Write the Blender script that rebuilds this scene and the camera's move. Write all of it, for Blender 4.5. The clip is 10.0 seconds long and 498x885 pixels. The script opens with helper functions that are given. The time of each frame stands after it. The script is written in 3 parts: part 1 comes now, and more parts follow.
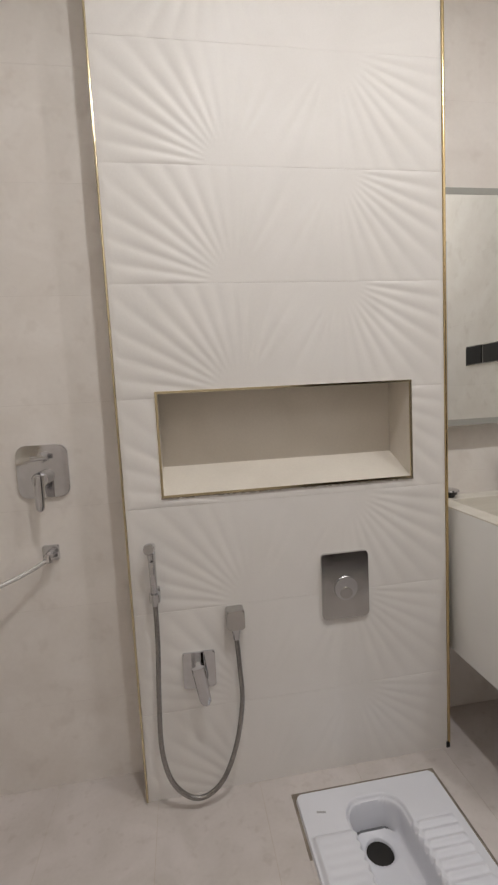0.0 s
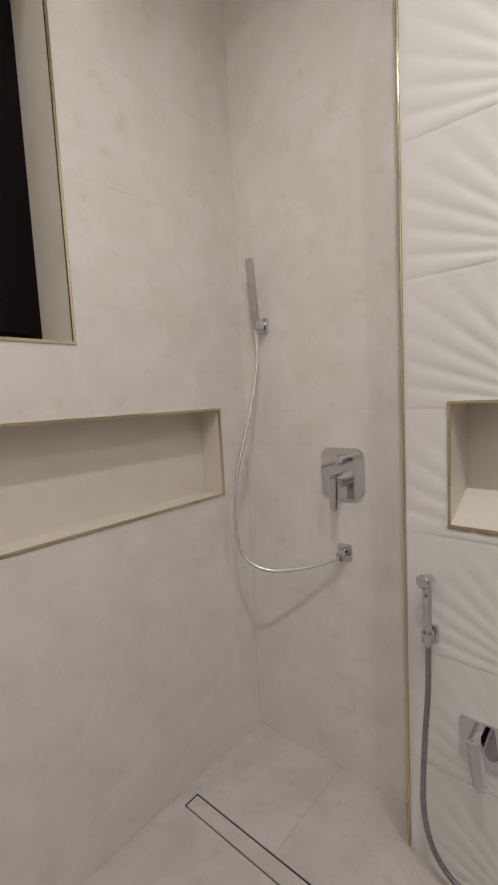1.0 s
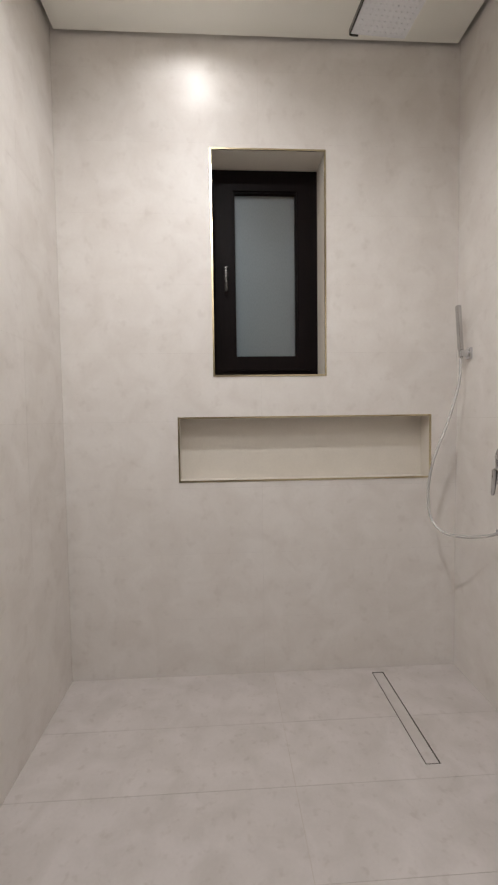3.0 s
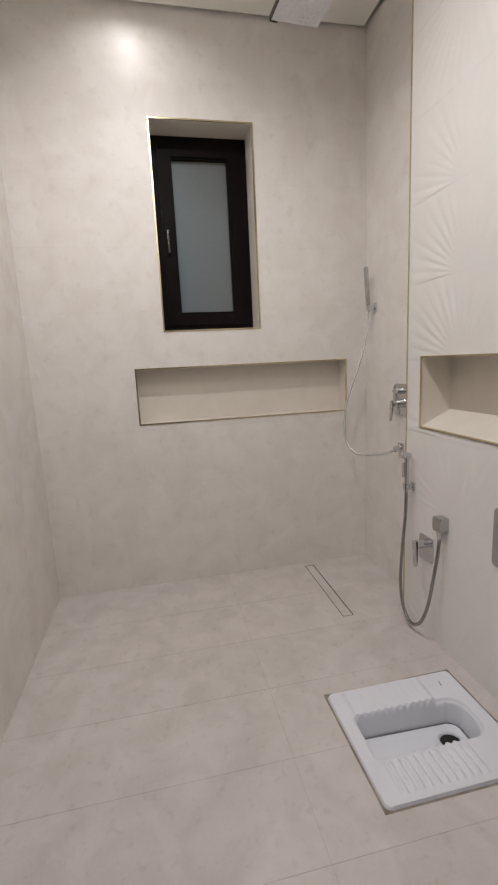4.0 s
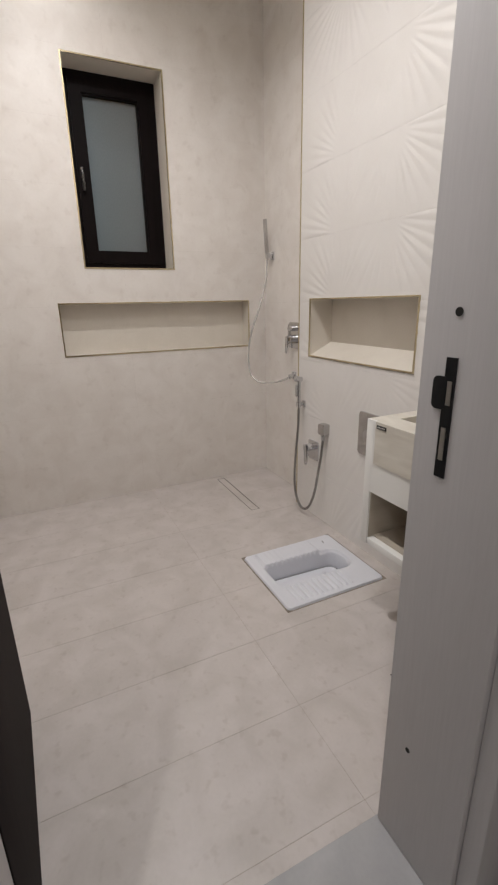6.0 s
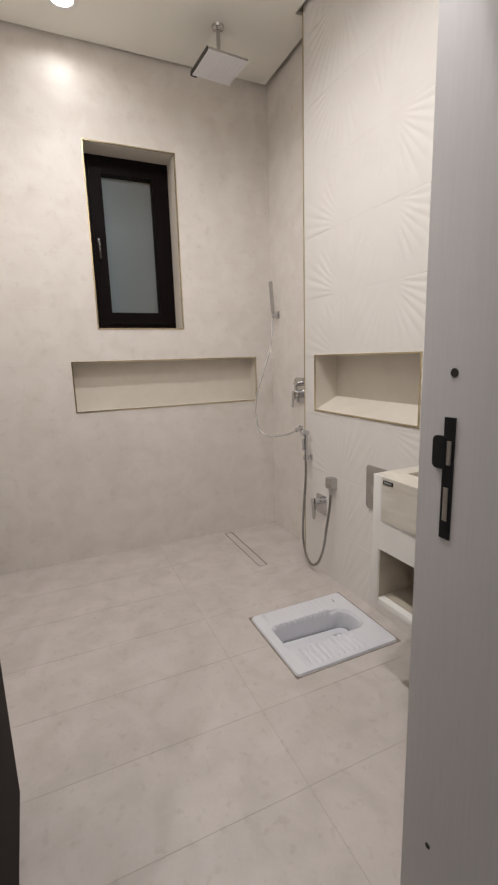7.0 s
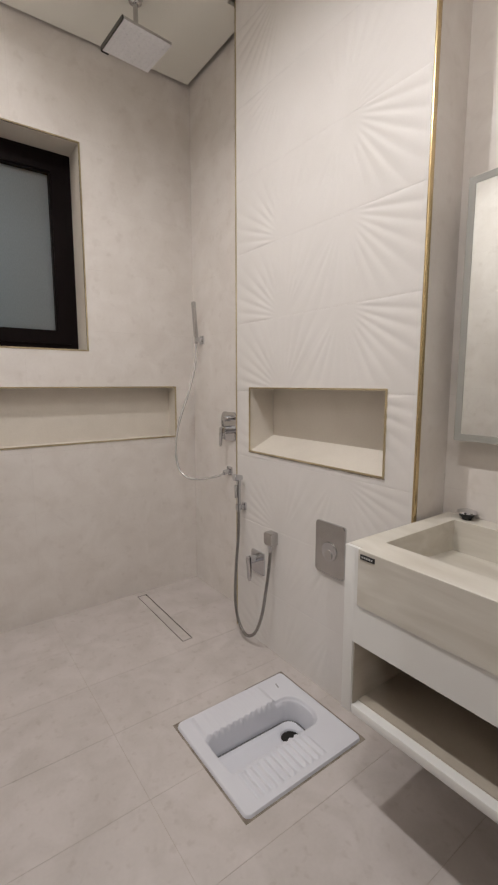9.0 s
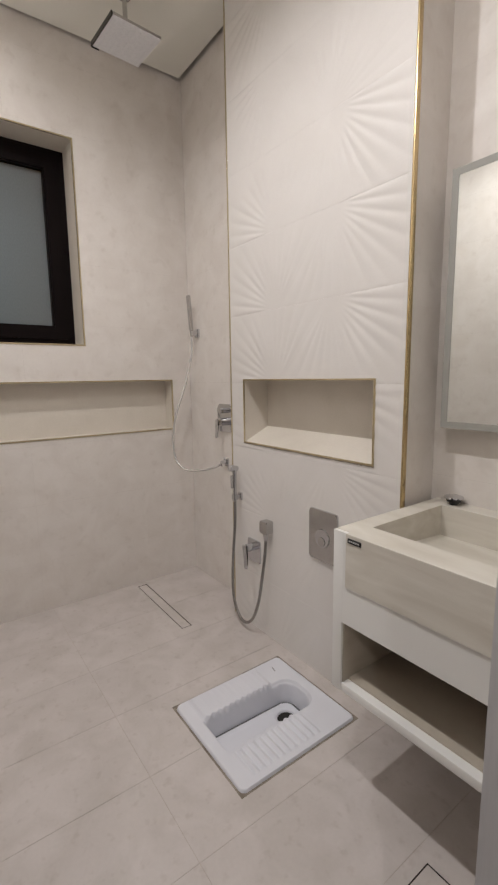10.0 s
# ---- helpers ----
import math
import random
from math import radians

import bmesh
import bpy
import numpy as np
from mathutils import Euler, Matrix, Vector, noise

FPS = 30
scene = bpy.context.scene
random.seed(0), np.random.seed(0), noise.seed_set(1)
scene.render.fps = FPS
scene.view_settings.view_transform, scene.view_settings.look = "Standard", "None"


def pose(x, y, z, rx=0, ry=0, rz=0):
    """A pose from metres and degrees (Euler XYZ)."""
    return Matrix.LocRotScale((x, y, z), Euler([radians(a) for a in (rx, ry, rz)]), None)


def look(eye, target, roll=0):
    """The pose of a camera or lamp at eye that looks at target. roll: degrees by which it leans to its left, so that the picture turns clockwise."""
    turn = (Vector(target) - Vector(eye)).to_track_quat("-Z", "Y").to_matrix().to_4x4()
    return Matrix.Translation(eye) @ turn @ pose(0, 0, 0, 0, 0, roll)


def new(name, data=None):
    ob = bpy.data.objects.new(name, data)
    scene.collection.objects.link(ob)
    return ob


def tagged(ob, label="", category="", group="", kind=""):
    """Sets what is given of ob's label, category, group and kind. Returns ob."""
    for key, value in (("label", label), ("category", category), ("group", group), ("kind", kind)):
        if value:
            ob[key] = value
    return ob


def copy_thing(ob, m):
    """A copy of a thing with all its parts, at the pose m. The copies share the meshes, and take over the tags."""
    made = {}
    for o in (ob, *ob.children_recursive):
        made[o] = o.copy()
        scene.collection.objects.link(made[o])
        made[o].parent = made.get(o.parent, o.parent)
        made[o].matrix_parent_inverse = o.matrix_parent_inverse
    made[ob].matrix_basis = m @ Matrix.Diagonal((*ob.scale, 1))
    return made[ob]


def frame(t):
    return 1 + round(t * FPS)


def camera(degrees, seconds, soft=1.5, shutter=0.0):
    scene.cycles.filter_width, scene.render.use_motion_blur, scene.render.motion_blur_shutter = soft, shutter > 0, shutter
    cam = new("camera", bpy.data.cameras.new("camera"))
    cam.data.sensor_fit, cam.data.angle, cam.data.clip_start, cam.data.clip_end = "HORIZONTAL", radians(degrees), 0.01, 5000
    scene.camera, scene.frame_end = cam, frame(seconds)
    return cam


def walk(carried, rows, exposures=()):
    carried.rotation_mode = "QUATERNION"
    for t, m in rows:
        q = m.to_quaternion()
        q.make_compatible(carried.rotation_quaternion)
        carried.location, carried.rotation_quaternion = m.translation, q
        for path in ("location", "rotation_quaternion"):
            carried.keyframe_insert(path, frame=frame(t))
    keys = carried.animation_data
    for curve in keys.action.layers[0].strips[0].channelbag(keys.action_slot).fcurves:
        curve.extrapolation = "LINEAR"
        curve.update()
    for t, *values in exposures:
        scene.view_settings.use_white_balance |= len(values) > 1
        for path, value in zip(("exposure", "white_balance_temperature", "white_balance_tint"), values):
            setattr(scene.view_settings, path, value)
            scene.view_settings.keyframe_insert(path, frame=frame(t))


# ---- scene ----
cam = camera(58.7, 10.0, soft=2.3)
PATH = [
    (0, (0.863, 0.702, 1.275), (1.164, 2.669, 1.083), -3.0),
    (0.5, (1.012, 0.82, 1.335), (0.525, 2.749, 1.132), -3.0),
    (1, (1.143, 0.892, 1.346), (-0.163, 2.393, 1.145), -2.9),
    (1.5, (1.307, 0.876, 1.349), (-0.378, 1.937, 1.159), -1.7),
    (2, (1.608, 0.866, 1.357), (-0.254, 1.583, 1.226), -1.7),
    (2.5, (1.953, 0.954, 1.347), (-0.022, 1.229, 1.194), -1.0),
    (2.7, (2.06, 1.011, 1.294), (0.066, 1.136, 1.207), -0.5),
    (3.8, (2.539, 0.894, 1.337), (0.576, 1.141, 1.047), -1.3),
    (4, (2.615, 0.877, 1.326), (0.687, 1.27, 0.966), -2.8),
    (4.5, (2.758, 0.858, 1.344), (0.899, 1.497, 0.977), -3.7),
    (5, (2.832, 0.748, 1.361), (1.011, 1.523, 1.075), -3.2),
    (5.5, (2.925, 0.61, 1.328), (1.192, 1.468, 0.814), -1.1),
    (5.7, (2.968, 0.602, 1.299), (1.248, 1.417, 0.686), -1.3),
    (6.8, (3.104, 0.579, 1.29), (1.324, 1.38, 0.855), -1.2),
    (7, (3.028, 0.62, 1.308), (1.235, 1.423, 0.932), -1.7),
    (7.5, (2.767, 0.702, 1.308), (1.004, 1.594, 0.994), -2.2),
    (8, (2.662, 0.727, 1.306), (0.925, 1.657, 0.965), -1.9),
    (8.5, (2.63, 0.732, 1.311), (0.918, 1.719, 0.998), -0.6),
    (9, (2.588, 0.741, 1.329), (0.988, 1.912, 1.067), -0.0),
    (9.5, (2.615, 0.756, 1.314), (1.068, 1.996, 1.053), -0.6),
    (10, (2.642, 0.743, 1.324), (1.041, 1.906, 1.031), -0.8),
]
walk(cam, [(t, look(eye, target, roll)) for t, eye, target, roll in PATH],
     exposures=[(0.0, -0.18, 6330, 9), (0.6, -0.22, 6360, 9), (1.0, -0.18, 6400, 9), (1.5, 0.06, 6250, 9), (2.0, 0.16, 6190, 9), (2.6, 0.04, 6200, 9), (4.0, -0.08, 6270, 10),
                (5.0, -0.06, 6290, 10), (5.5, -0.06, 6290, 10), (7.0, 0.03, 6430, 10), (8.0, -0.08, 6420, 11), (10.0, -0.10, 6360, 11)])


# ---- world, lights, exposure ----
CEIL = 3.10
world = bpy.data.worlds.new("dusk")
scene.world = world
world.use_nodes = True
sky = world.node_tree.nodes.new("ShaderNodeTexSky")
sky.sky_type, sky.sun_disc, sky.sun_elevation, sky.sun_rotation = "NISHITA", False, radians(2), radians(200)
world.node_tree.links.new(sky.outputs[0], world.node_tree.nodes["Background"].inputs[0])
world.node_tree.nodes["Background"].inputs[1].default_value = 0.10

LAMPS = ((0.305, 0.885, 2.1), (1.22, 0.885, 20.0), (2.10, 0.885, 12.8))
HALL_LAMP = (3.95, -0.25, 2.70)
BORE = 0.055  # half-width of the recess that each downlight sits in
for lx, ly, lz, watts in [(x, y, CEIL, w) for x, y, w in LAMPS] + [(*HALL_LAMP, 17.0)]:
    beam = bpy.data.lights.new("downlight_beam", "AREA")
    beam.energy, beam.shape, beam.size, beam.color = watts, "DISK", 0.074, (1.0, 0.97, 0.95)
    new("downlight_beam", beam).matrix_world = pose(lx, ly, lz + 0.0150)

# ---- materials ----


def shader(name, colour, rough=0.5, metal=0.0, second=None, size=6.0, amount=0.5, grain=0.0, grain_size=300.0, bump=0.0,
           bump_size=60.0, vary=0.0, rough_vary=0.0, stretch=(1, 1, 1), coat=0.0, shine=0.5, specks=0.0, speck_size=55.0):
    """A surface of two colours mixed by soft clouds, with fine grain, relief, and a small change from piece to piece."""
    m = bpy.data.materials.new(name)
    m.use_nodes = True
    n, k = m.node_tree.nodes, m.node_tree.links
    b = n["Principled BSDF"]
    b.inputs["Roughness"].default_value, b.inputs["Metallic"].default_value = rough, metal
    b.inputs["Coat Weight"].default_value, b.inputs["Specular IOR Level"].default_value = coat, shine
    pos = n.new("ShaderNodeTexCoord")
    scale = n.new("ShaderNodeMapping")
    scale.inputs["Scale"].default_value = stretch
    k.new(pos.outputs["Object"], scale.inputs[0])
    cloud = n.new("ShaderNodeTexNoise")
    cloud.inputs["Scale"].default_value, cloud.inputs["Detail"].default_value = size, 6.0
    cloud.inputs["Distortion"].default_value = 0.6
    k.new(scale.outputs[0], cloud.inputs["Vector"])
    ramp = n.new("ShaderNodeMapRange")
    ramp.inputs[1].default_value, ramp.inputs[2].default_value, ramp.inputs[4].default_value = 0.35, 0.68, amount
    k.new(cloud.outputs[0], ramp.inputs[0])
    mix = n.new("ShaderNodeMix")
    mix.data_type = "RGBA"
    mix.inputs[6].default_value, mix.inputs[7].default_value = (*colour, 1), (*(second or colour), 1)
    k.new(ramp.outputs[0], mix.inputs[0])
    out = mix.outputs[2]
    fine = n.new("ShaderNodeTexNoise")
    fine.inputs["Scale"].default_value, fine.inputs["Detail"].default_value = grain_size, 3.0
    k.new(scale.outputs[0], fine.inputs["Vector"])
    if grain or vary:
        hsv = n.new("ShaderNodeHueSaturation")
        k.new(out, hsv.inputs["Color"])
        info = n.new("ShaderNodeObjectInfo")
        a = n.new("ShaderNodeMath")
        a.operation, a.inputs[1].default_value, a.inputs[2].default_value = "MULTIPLY_ADD", vary, 1 - vary / 2 - grain / 2
        k.new(info.outputs["Random"], a.inputs[0])
        c = n.new("ShaderNodeMath")
        c.operation, c.inputs[1].default_value = "MULTIPLY_ADD", grain
        k.new(fine.outputs[0], c.inputs[0])
        k.new(a.outputs[0], c.inputs[2])
        k.new(c.outputs[0], hsv.inputs["Value"])
        out = hsv.outputs[0]
    if specks:
        dot, cut, dark = n.new("ShaderNodeTexNoise"), n.new("ShaderNodeMapRange"), n.new("ShaderNodeMix")
        dot.inputs["Scale"].default_value, dot.inputs["Detail"].default_value, dot.inputs["Roughness"].default_value = speck_size, 2.0, 0.6
        k.new(scale.outputs[0], dot.inputs["Vector"])
        cut.inputs[1].default_value, cut.inputs[2].default_value, cut.inputs[4].default_value = 0.58, 0.72, specks
        k.new(dot.outputs[0], cut.inputs[0])
        dark.data_type, dark.blend_type = "RGBA", "MULTIPLY"
        dark.inputs[7].default_value = (0.52, 0.45, 0.38, 1)
        k.new(cut.outputs[0], dark.inputs[0])
        k.new(out, dark.inputs[6])
        out = dark.outputs[2]
    k.new(out, b.inputs["Base Color"])
    if rough_vary:
        r = n.new("ShaderNodeMath")
        r.operation, r.inputs[1].default_value, r.inputs[2].default_value = "MULTIPLY_ADD", rough_vary, rough - rough_vary / 2
        k.new(cloud.outputs[0], r.inputs[0])
        k.new(r.outputs[0], b.inputs["Roughness"])
    if bump:
        rel = n.new("ShaderNodeTexNoise")
        rel.inputs["Scale"].default_value, rel.inputs["Detail"].default_value = bump_size, 4.0
        k.new(scale.outputs[0], rel.inputs["Vector"])
        bp = n.new("ShaderNodeBump")
        bp.inputs["Strength"].default_value, bp.inputs["Distance"].default_value = bump, 0.002
        k.new(rel.outputs[0], bp.inputs["Height"])
        k.new(bp.outputs[0], b.inputs["Normal"])
    return m


def glow(name, colour, strength):
    m = bpy.data.materials.new(name)
    m.use_nodes = True
    b = m.node_tree.nodes["Principled BSDF"]
    b.inputs["Base Color"].default_value = (*colour, 1)
    b.inputs["Emission Color"].default_value = (*colour, 1)
    b.inputs["Emission Strength"].default_value = strength
    return m


WALL_TILE = shader("wall_tile", (0.765, 0.722, 0.678), 0.42, second=(0.690, 0.640, 0.590), size=6.5, amount=0.85, grain=0.06,
                   grain_size=70, bump=0.05, bump_size=60, vary=0.02, rough_vary=0.15, specks=0.13, speck_size=15)
FLOOR_TILE = shader("floor_tile", (0.590, 0.540, 0.513), 0.45, second=(0.500, 0.456, 0.422), size=7, amount=0.85, grain=0.08,
                    grain_size=80, bump=0.06, bump_size=70, vary=0.03, rough_vary=0.2, specks=0.20, speck_size=24)
# Warmer, slightly darker variant of the wall tile, for niches and window reveal.
WARM_TILE = shader("warm_tile", (0.72, 0.668, 0.592), 0.42, second=(0.65, 0.597, 0.52), size=5, amount=0.7, grain=0.10,
                    grain_size=120, bump=0.10, bump_size=90, rough_vary=0.15)
RELIEF_TILE = shader("relief_tile", (0.745, 0.715, 0.685), 0.5, second=(0.70, 0.668, 0.632), size=4, amount=0.6, grain=0.05,
                     grain_size=200, bump=0.08, bump_size=90, vary=0.02, rough_vary=0.12)
GROUT = shader("grout", (0.52, 0.45, 0.38), 0.85, second=(0.45, 0.37, 0.30), size=14, amount=0.8, grain=0.2, grain_size=400)
WALL_GROUT = shader("wall_grout", (0.60, 0.55, 0.505), 0.85, second=(0.55, 0.505, 0.46), size=10, grain=0.1)
BROWN_GROUT = shader("brown_grout", (0.19, 0.155, 0.12), 0.9, second=(0.34, 0.30, 0.25), size=18, amount=0.9, grain=0.25, grain_size=300)
BRASS = shader("brass_trim", (0.63, 0.49, 0.27), 0.26, 1.0, second=(0.58, 0.44, 0.24), size=8, grain=0.03, grain_size=200, rough_vary=0.06)
PALE_BRASS = shader("pale_brass_trim", (0.66, 0.57, 0.38), 0.20, 1.0, second=(0.58, 0.50, 0.34), size=25, grain=0.15, grain_size=200, rough_vary=0.2)
CEILING_PAINT = shader("ceiling_paint", (0.86, 0.845, 0.78), 0.8, second=(0.83, 0.81, 0.745), size=2, grain=0.03, grain_size=250, bump=0.05)
PLASTER = shader("plaster", (0.55, 0.5, 0.44), 0.85, second=(0.5, 0.45, 0.39), size=3, grain=0.05, bump=0.1)
DARK_WOOD = shader("dark_window_wood", (0.0062, 0.0042, 0.0042), 0.45, second=(0.011, 0.007, 0.0068), size=10, shine=0.06, stretch=(6, 6, 0.6), grain=0.2,
                   grain_size=60, bump=0.12, bump_size=40)
LEAF_WOOD = shader("dark_door_wood", (0.016, 0.011, 0.010), 0.75, second=(0.026, 0.018, 0.016), size=8, shine=0.08, stretch=(6, 6, 0.5), grain=0.25,
                   grain_size=50, bump=0.15, bump_size=40)
GREY_WOOD = shader("grey_wood", (0.58, 0.56, 0.56), 0.55, second=(0.545, 0.527, 0.527), size=9, amount=0.7, stretch=(16, 16, 0.7), grain=0.07,
                   grain_size=40, bump=0.12, bump_size=50)
CHROME = shader("chrome", (0.63, 0.63, 0.645), 0.07, 1.0, second=(0.56, 0.56, 0.575), size=40, rough_vary=0.1)
BRUSHED = shader("satin_chrome", (0.56, 0.55, 0.54), 0.18, 1.0, second=(0.44, 0.43, 0.42), size=20, rough_vary=0.15, grain=0.1, grain_size=200)
DARK_CHROME = shader("dark_chrome", (0.07, 0.065, 0.06), 0.22, 1.0, second=(0.1, 0.095, 0.09), size=20)
HOSE_STEEL = shader("hose_steel", (0.36, 0.35, 0.34), 0.22, 1.0, second=(0.26, 0.25, 0.24), size=200, amount=0.9, stretch=(1, 1, 1), bump=0.5, bump_size=500)
HOSE_PVC = shader("hose_silver", (0.70, 0.69, 0.67), 0.25, 0.6, second=(0.62, 0.61, 0.59), size=200, bump=0.3, bump_size=500)
CERAMIC = shader("white_ceramic", (0.71, 0.715, 0.76), 0.3, second=(0.67, 0.67, 0.71), size=6, amount=0.5, grain=0.03, rough_vary=0.1)
STONE = shader("cream_stone", (0.70, 0.664, 0.592), 0.4, second=(0.56, 0.517, 0.44), size=3.4, amount=0.8, stretch=(1.0, 3.0, 7.0), grain=0.06,
               grain_size=120, bump=0.04, rough_vary=0.15)
LACQUER = shader("white_lacquer", (0.80, 0.79, 0.76), 0.32, second=(0.775, 0.765, 0.735), size=5, grain=0.02, bump=0.02)
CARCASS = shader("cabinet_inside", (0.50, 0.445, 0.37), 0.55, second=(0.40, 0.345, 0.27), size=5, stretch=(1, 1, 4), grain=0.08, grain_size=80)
BLACK = shader("black_plastic", (0.012, 0.012, 0.013), 0.35, second=(0.02, 0.02, 0.02), size=30)
BLACK_METAL = shader("black_metal", (0.02, 0.02, 0.022), 0.4, 0.6, second=(0.035, 0.035, 0.035), size=40, grain=0.2)
PALE_BAR = shader("pale_print", (0.6, 0.6, 0.58), 0.5)
KEEPER = shader("zinc", (0.62, 0.60, 0.55), 0.35, 0.9, second=(0.5, 0.48, 0.42), size=60, grain=0.2)
MARBLE = shader("grey_marble", (0.46, 0.455, 0.46), 0.25, second=(0.38, 0.375, 0.38), size=7, amount=0.9, grain=0.08, grain_size=90, rough_vary=0.1)
# Dark grey standing for the shade in the groove round the bowl floor.
SLOT_SHADE = shader("slot_shade", (0.15, 0.15, 0.16), 0.35, second=(0.09, 0.09, 0.095), size=30, amount=0.8)
HANDLE_METAL = shader("dark_bronze", (0.10, 0.095, 0.09), 0.28, 1.0, second=(0.10, 0.095, 0.09), size=30, rough_vary=0.15)
HOLE = shader("dark_hole", (0.012, 0.01, 0.008), 0.7)
NOZZLES = shader("pale_silicone", (0.76, 0.755, 0.77), 0.45, second=(0.70, 0.695, 0.71), size=90, amount=0.8, bump=0.4, bump_size=160)
LENS = glow("lamp_lens", (1.0, 0.93, 0.84), 9.0)

MIRROR = shader("mirror_glass", (0.86, 0.88, 0.86), 0.01, 1.0)
FROST_BAND = shader("etched_band", (0.34, 0.335, 0.305), 0.5, second=(0.31, 0.305, 0.275), size=10, grain=0.05)

FROSTED = bpy.data.materials.new("frosted_glass")
FROSTED.use_nodes = True
_n, _k = FROSTED.node_tree.nodes, FROSTED.node_tree.links
_d, _t, _m = _n.new("ShaderNodeBsdfDiffuse"), _n.new("ShaderNodeBsdfTranslucent"), _n.new("ShaderNodeMixShader")
_g, _m2 = _n.new("ShaderNodeBsdfGlossy"), _n.new("ShaderNodeMixShader")
_c, _r = _n.new("ShaderNodeTexNoise"), _n.new("ShaderNodeMapRange")
_c.inputs["Scale"].default_value, _c.inputs["Detail"].default_value = 70.0, 5.0
_r.inputs[3].default_value, _r.inputs[4].default_value = 0.42, 0.62
_x = _n.new("ShaderNodeMix")
_x.data_type = "RGBA"
_x.inputs[6].default_value, _x.inputs[7].default_value = (0.092, 0.130, 0.148, 1), (0.152, 0.198, 0.220, 1)
_k.new(_c.outputs[0], _x.inputs[0])
_k.new(_x.outputs[2], _d.inputs[0])
_t.inputs[0].default_value = (0.75, 0.8, 0.82, 1)
_g.inputs["Roughness"].default_value = 0.45
_k.new(_c.outputs[0], _r.inputs[0])
_k.new(_r.outputs[0], _m.inputs[0])
_k.new(_d.outputs[0], _m.inputs[1])
_k.new(_t.outputs[0], _m.inputs[2])
_m2.inputs[0].default_value = 0.06
_k.new(_m.outputs[0], _m2.inputs[1])
_k.new(_g.outputs[0], _m2.inputs[2])
_k.new(_m2.outputs[0], _n["Material Output"].inputs[0])

# ---- mesh tools ----


def soft(e0, e1, v):
    """A smooth step from 0 at e0 to 1 at e1."""
    t = min(1.0, max(0.0, (v - e0) / (e1 - e0)))
    return t * t * (3 - 2 * t)


def finish(name, bm, material, smooth=False):
    bmesh.ops.recalc_face_normals(bm, faces=bm.faces)
    me = bpy.data.meshes.new(name)
    bm.to_mesh(me)
    bm.free()
    me.materials.append(material)
    if smooth:
        me.shade_smooth()
        me.set_sharp_from_angle(angle=radians(smooth if smooth > 1 else 40))
    return new(name, me)


def part(name, bm, material, parent, label="", smooth=False):
    ob = finish(name, bm, material, smooth)
    ob.parent = parent
    ob.matrix_parent_inverse = Matrix.Translation(-parent.matrix_world.translation) if parent.type == "EMPTY" and parent.parent is None else Matrix()
    return tagged(ob, label)


def thing(name, at, label, category, group="", kind=""):
    ob = new(name)
    ob.empty_display_size = 0.05
    ob.location = at
    ob.matrix_world = Matrix.Translation(at)
    return tagged(ob, label, category, group, kind)


def box(bm, x0, x1, y0, y1, z0, z1, bevel=0.0, segments=2):
    m = Matrix.LocRotScale(((x0 + x1) / 2, (y0 + y1) / 2, (z0 + z1) / 2), None, (x1 - x0, y1 - y0, z1 - z0))
    made = bmesh.ops.create_cube(bm, size=1, matrix=m)
    if bevel:
        edges = {e for v in made["verts"] for e in v.link_edges}
        bmesh.ops.bevel(bm, geom=list(edges), offset=bevel, segments=segments, affect="EDGES", profile=0.5)
    return bm


def cube(*a, bevel=0.0, segments=2):
    return box(bmesh.new(), *a, bevel=bevel, segments=segments)


def rod(bm, a, b, r0, r1=None, sides=20):
    a, b = Vector(a), Vector(b)
    turn = (b - a).to_track_quat("Z", "Y").to_matrix().to_4x4()
    bmesh.ops.create_cone(bm, cap_ends=True, segments=sides, radius1=r0, radius2=r0 if r1 is None else r1, depth=(b - a).length,
                          matrix=Matrix.Translation((a + b) / 2) @ turn)
    return bm


def plate(bm, cx, cz, w, h, y0, y1, radius, sides=6, edge=0.0):
    """A plate with rounded corners, upright and facing -y, from y0 (front) to y1."""
    ring = []
    for sx, sz, a0 in ((1, 1, 0), (-1, 1, 90), (-1, -1, 180), (1, -1, 270)):
        for i in range(sides + 1):
            a = radians(a0 + 90 * i / sides)
            ring.append((cx + sx * (w / 2 - radius) + radius * math.cos(a), cz + sz * (h / 2 - radius) + radius * math.sin(a)))
    front = [bm.verts.new((x, y0, z)) for x, z in ring]
    back = [bm.verts.new((x, y1, z)) for x, z in ring]
    f = bm.faces.new(front)
    bm.faces.new(back[::-1])
    for i in range(len(ring)):
        j = (i + 1) % len(ring)
        bm.faces.new((front[j], front[i], back[i], back[j]))
    if edge:
        bmesh.ops.bevel(bm, geom=list(f.edges), offset=edge, segments=2, affect="EDGES")
    return bm


def paddle(wide, narrow, length, thick=0.009):
    """A lever that hangs from its pivot, narrowing and curving outwards to a rounded tip."""
    bm, rings = bmesh.new(), []
    for i in range(15):
        t = i / 14
        w = wide + (narrow - wide) * soft(0.15, 0.9, t)
        if t > 0.86:
            w *= math.sqrt(1 - 0.7 * ((t - 0.86) / 0.14) ** 2)
        h, z, y = thick * (1 - 0.45 * t), 0.016 - (length + 0.016) * t, -0.004 * t * t
        rings.append([bm.verts.new((w * math.cos(a) * (1.0 - 0.12 * abs(math.sin(2 * a))), y + h * math.sin(a), z)) for a in (2 * math.pi * j / 16 for j in range(16))])
    for p, q in zip(rings, rings[1:]):
        for j in range(16):
            bm.faces.new((p[j], p[(j + 1) % 16], q[(j + 1) % 16], q[j]))
    bm.faces.new(rings[0][::-1])
    bm.faces.new(rings[-1])
    return bm


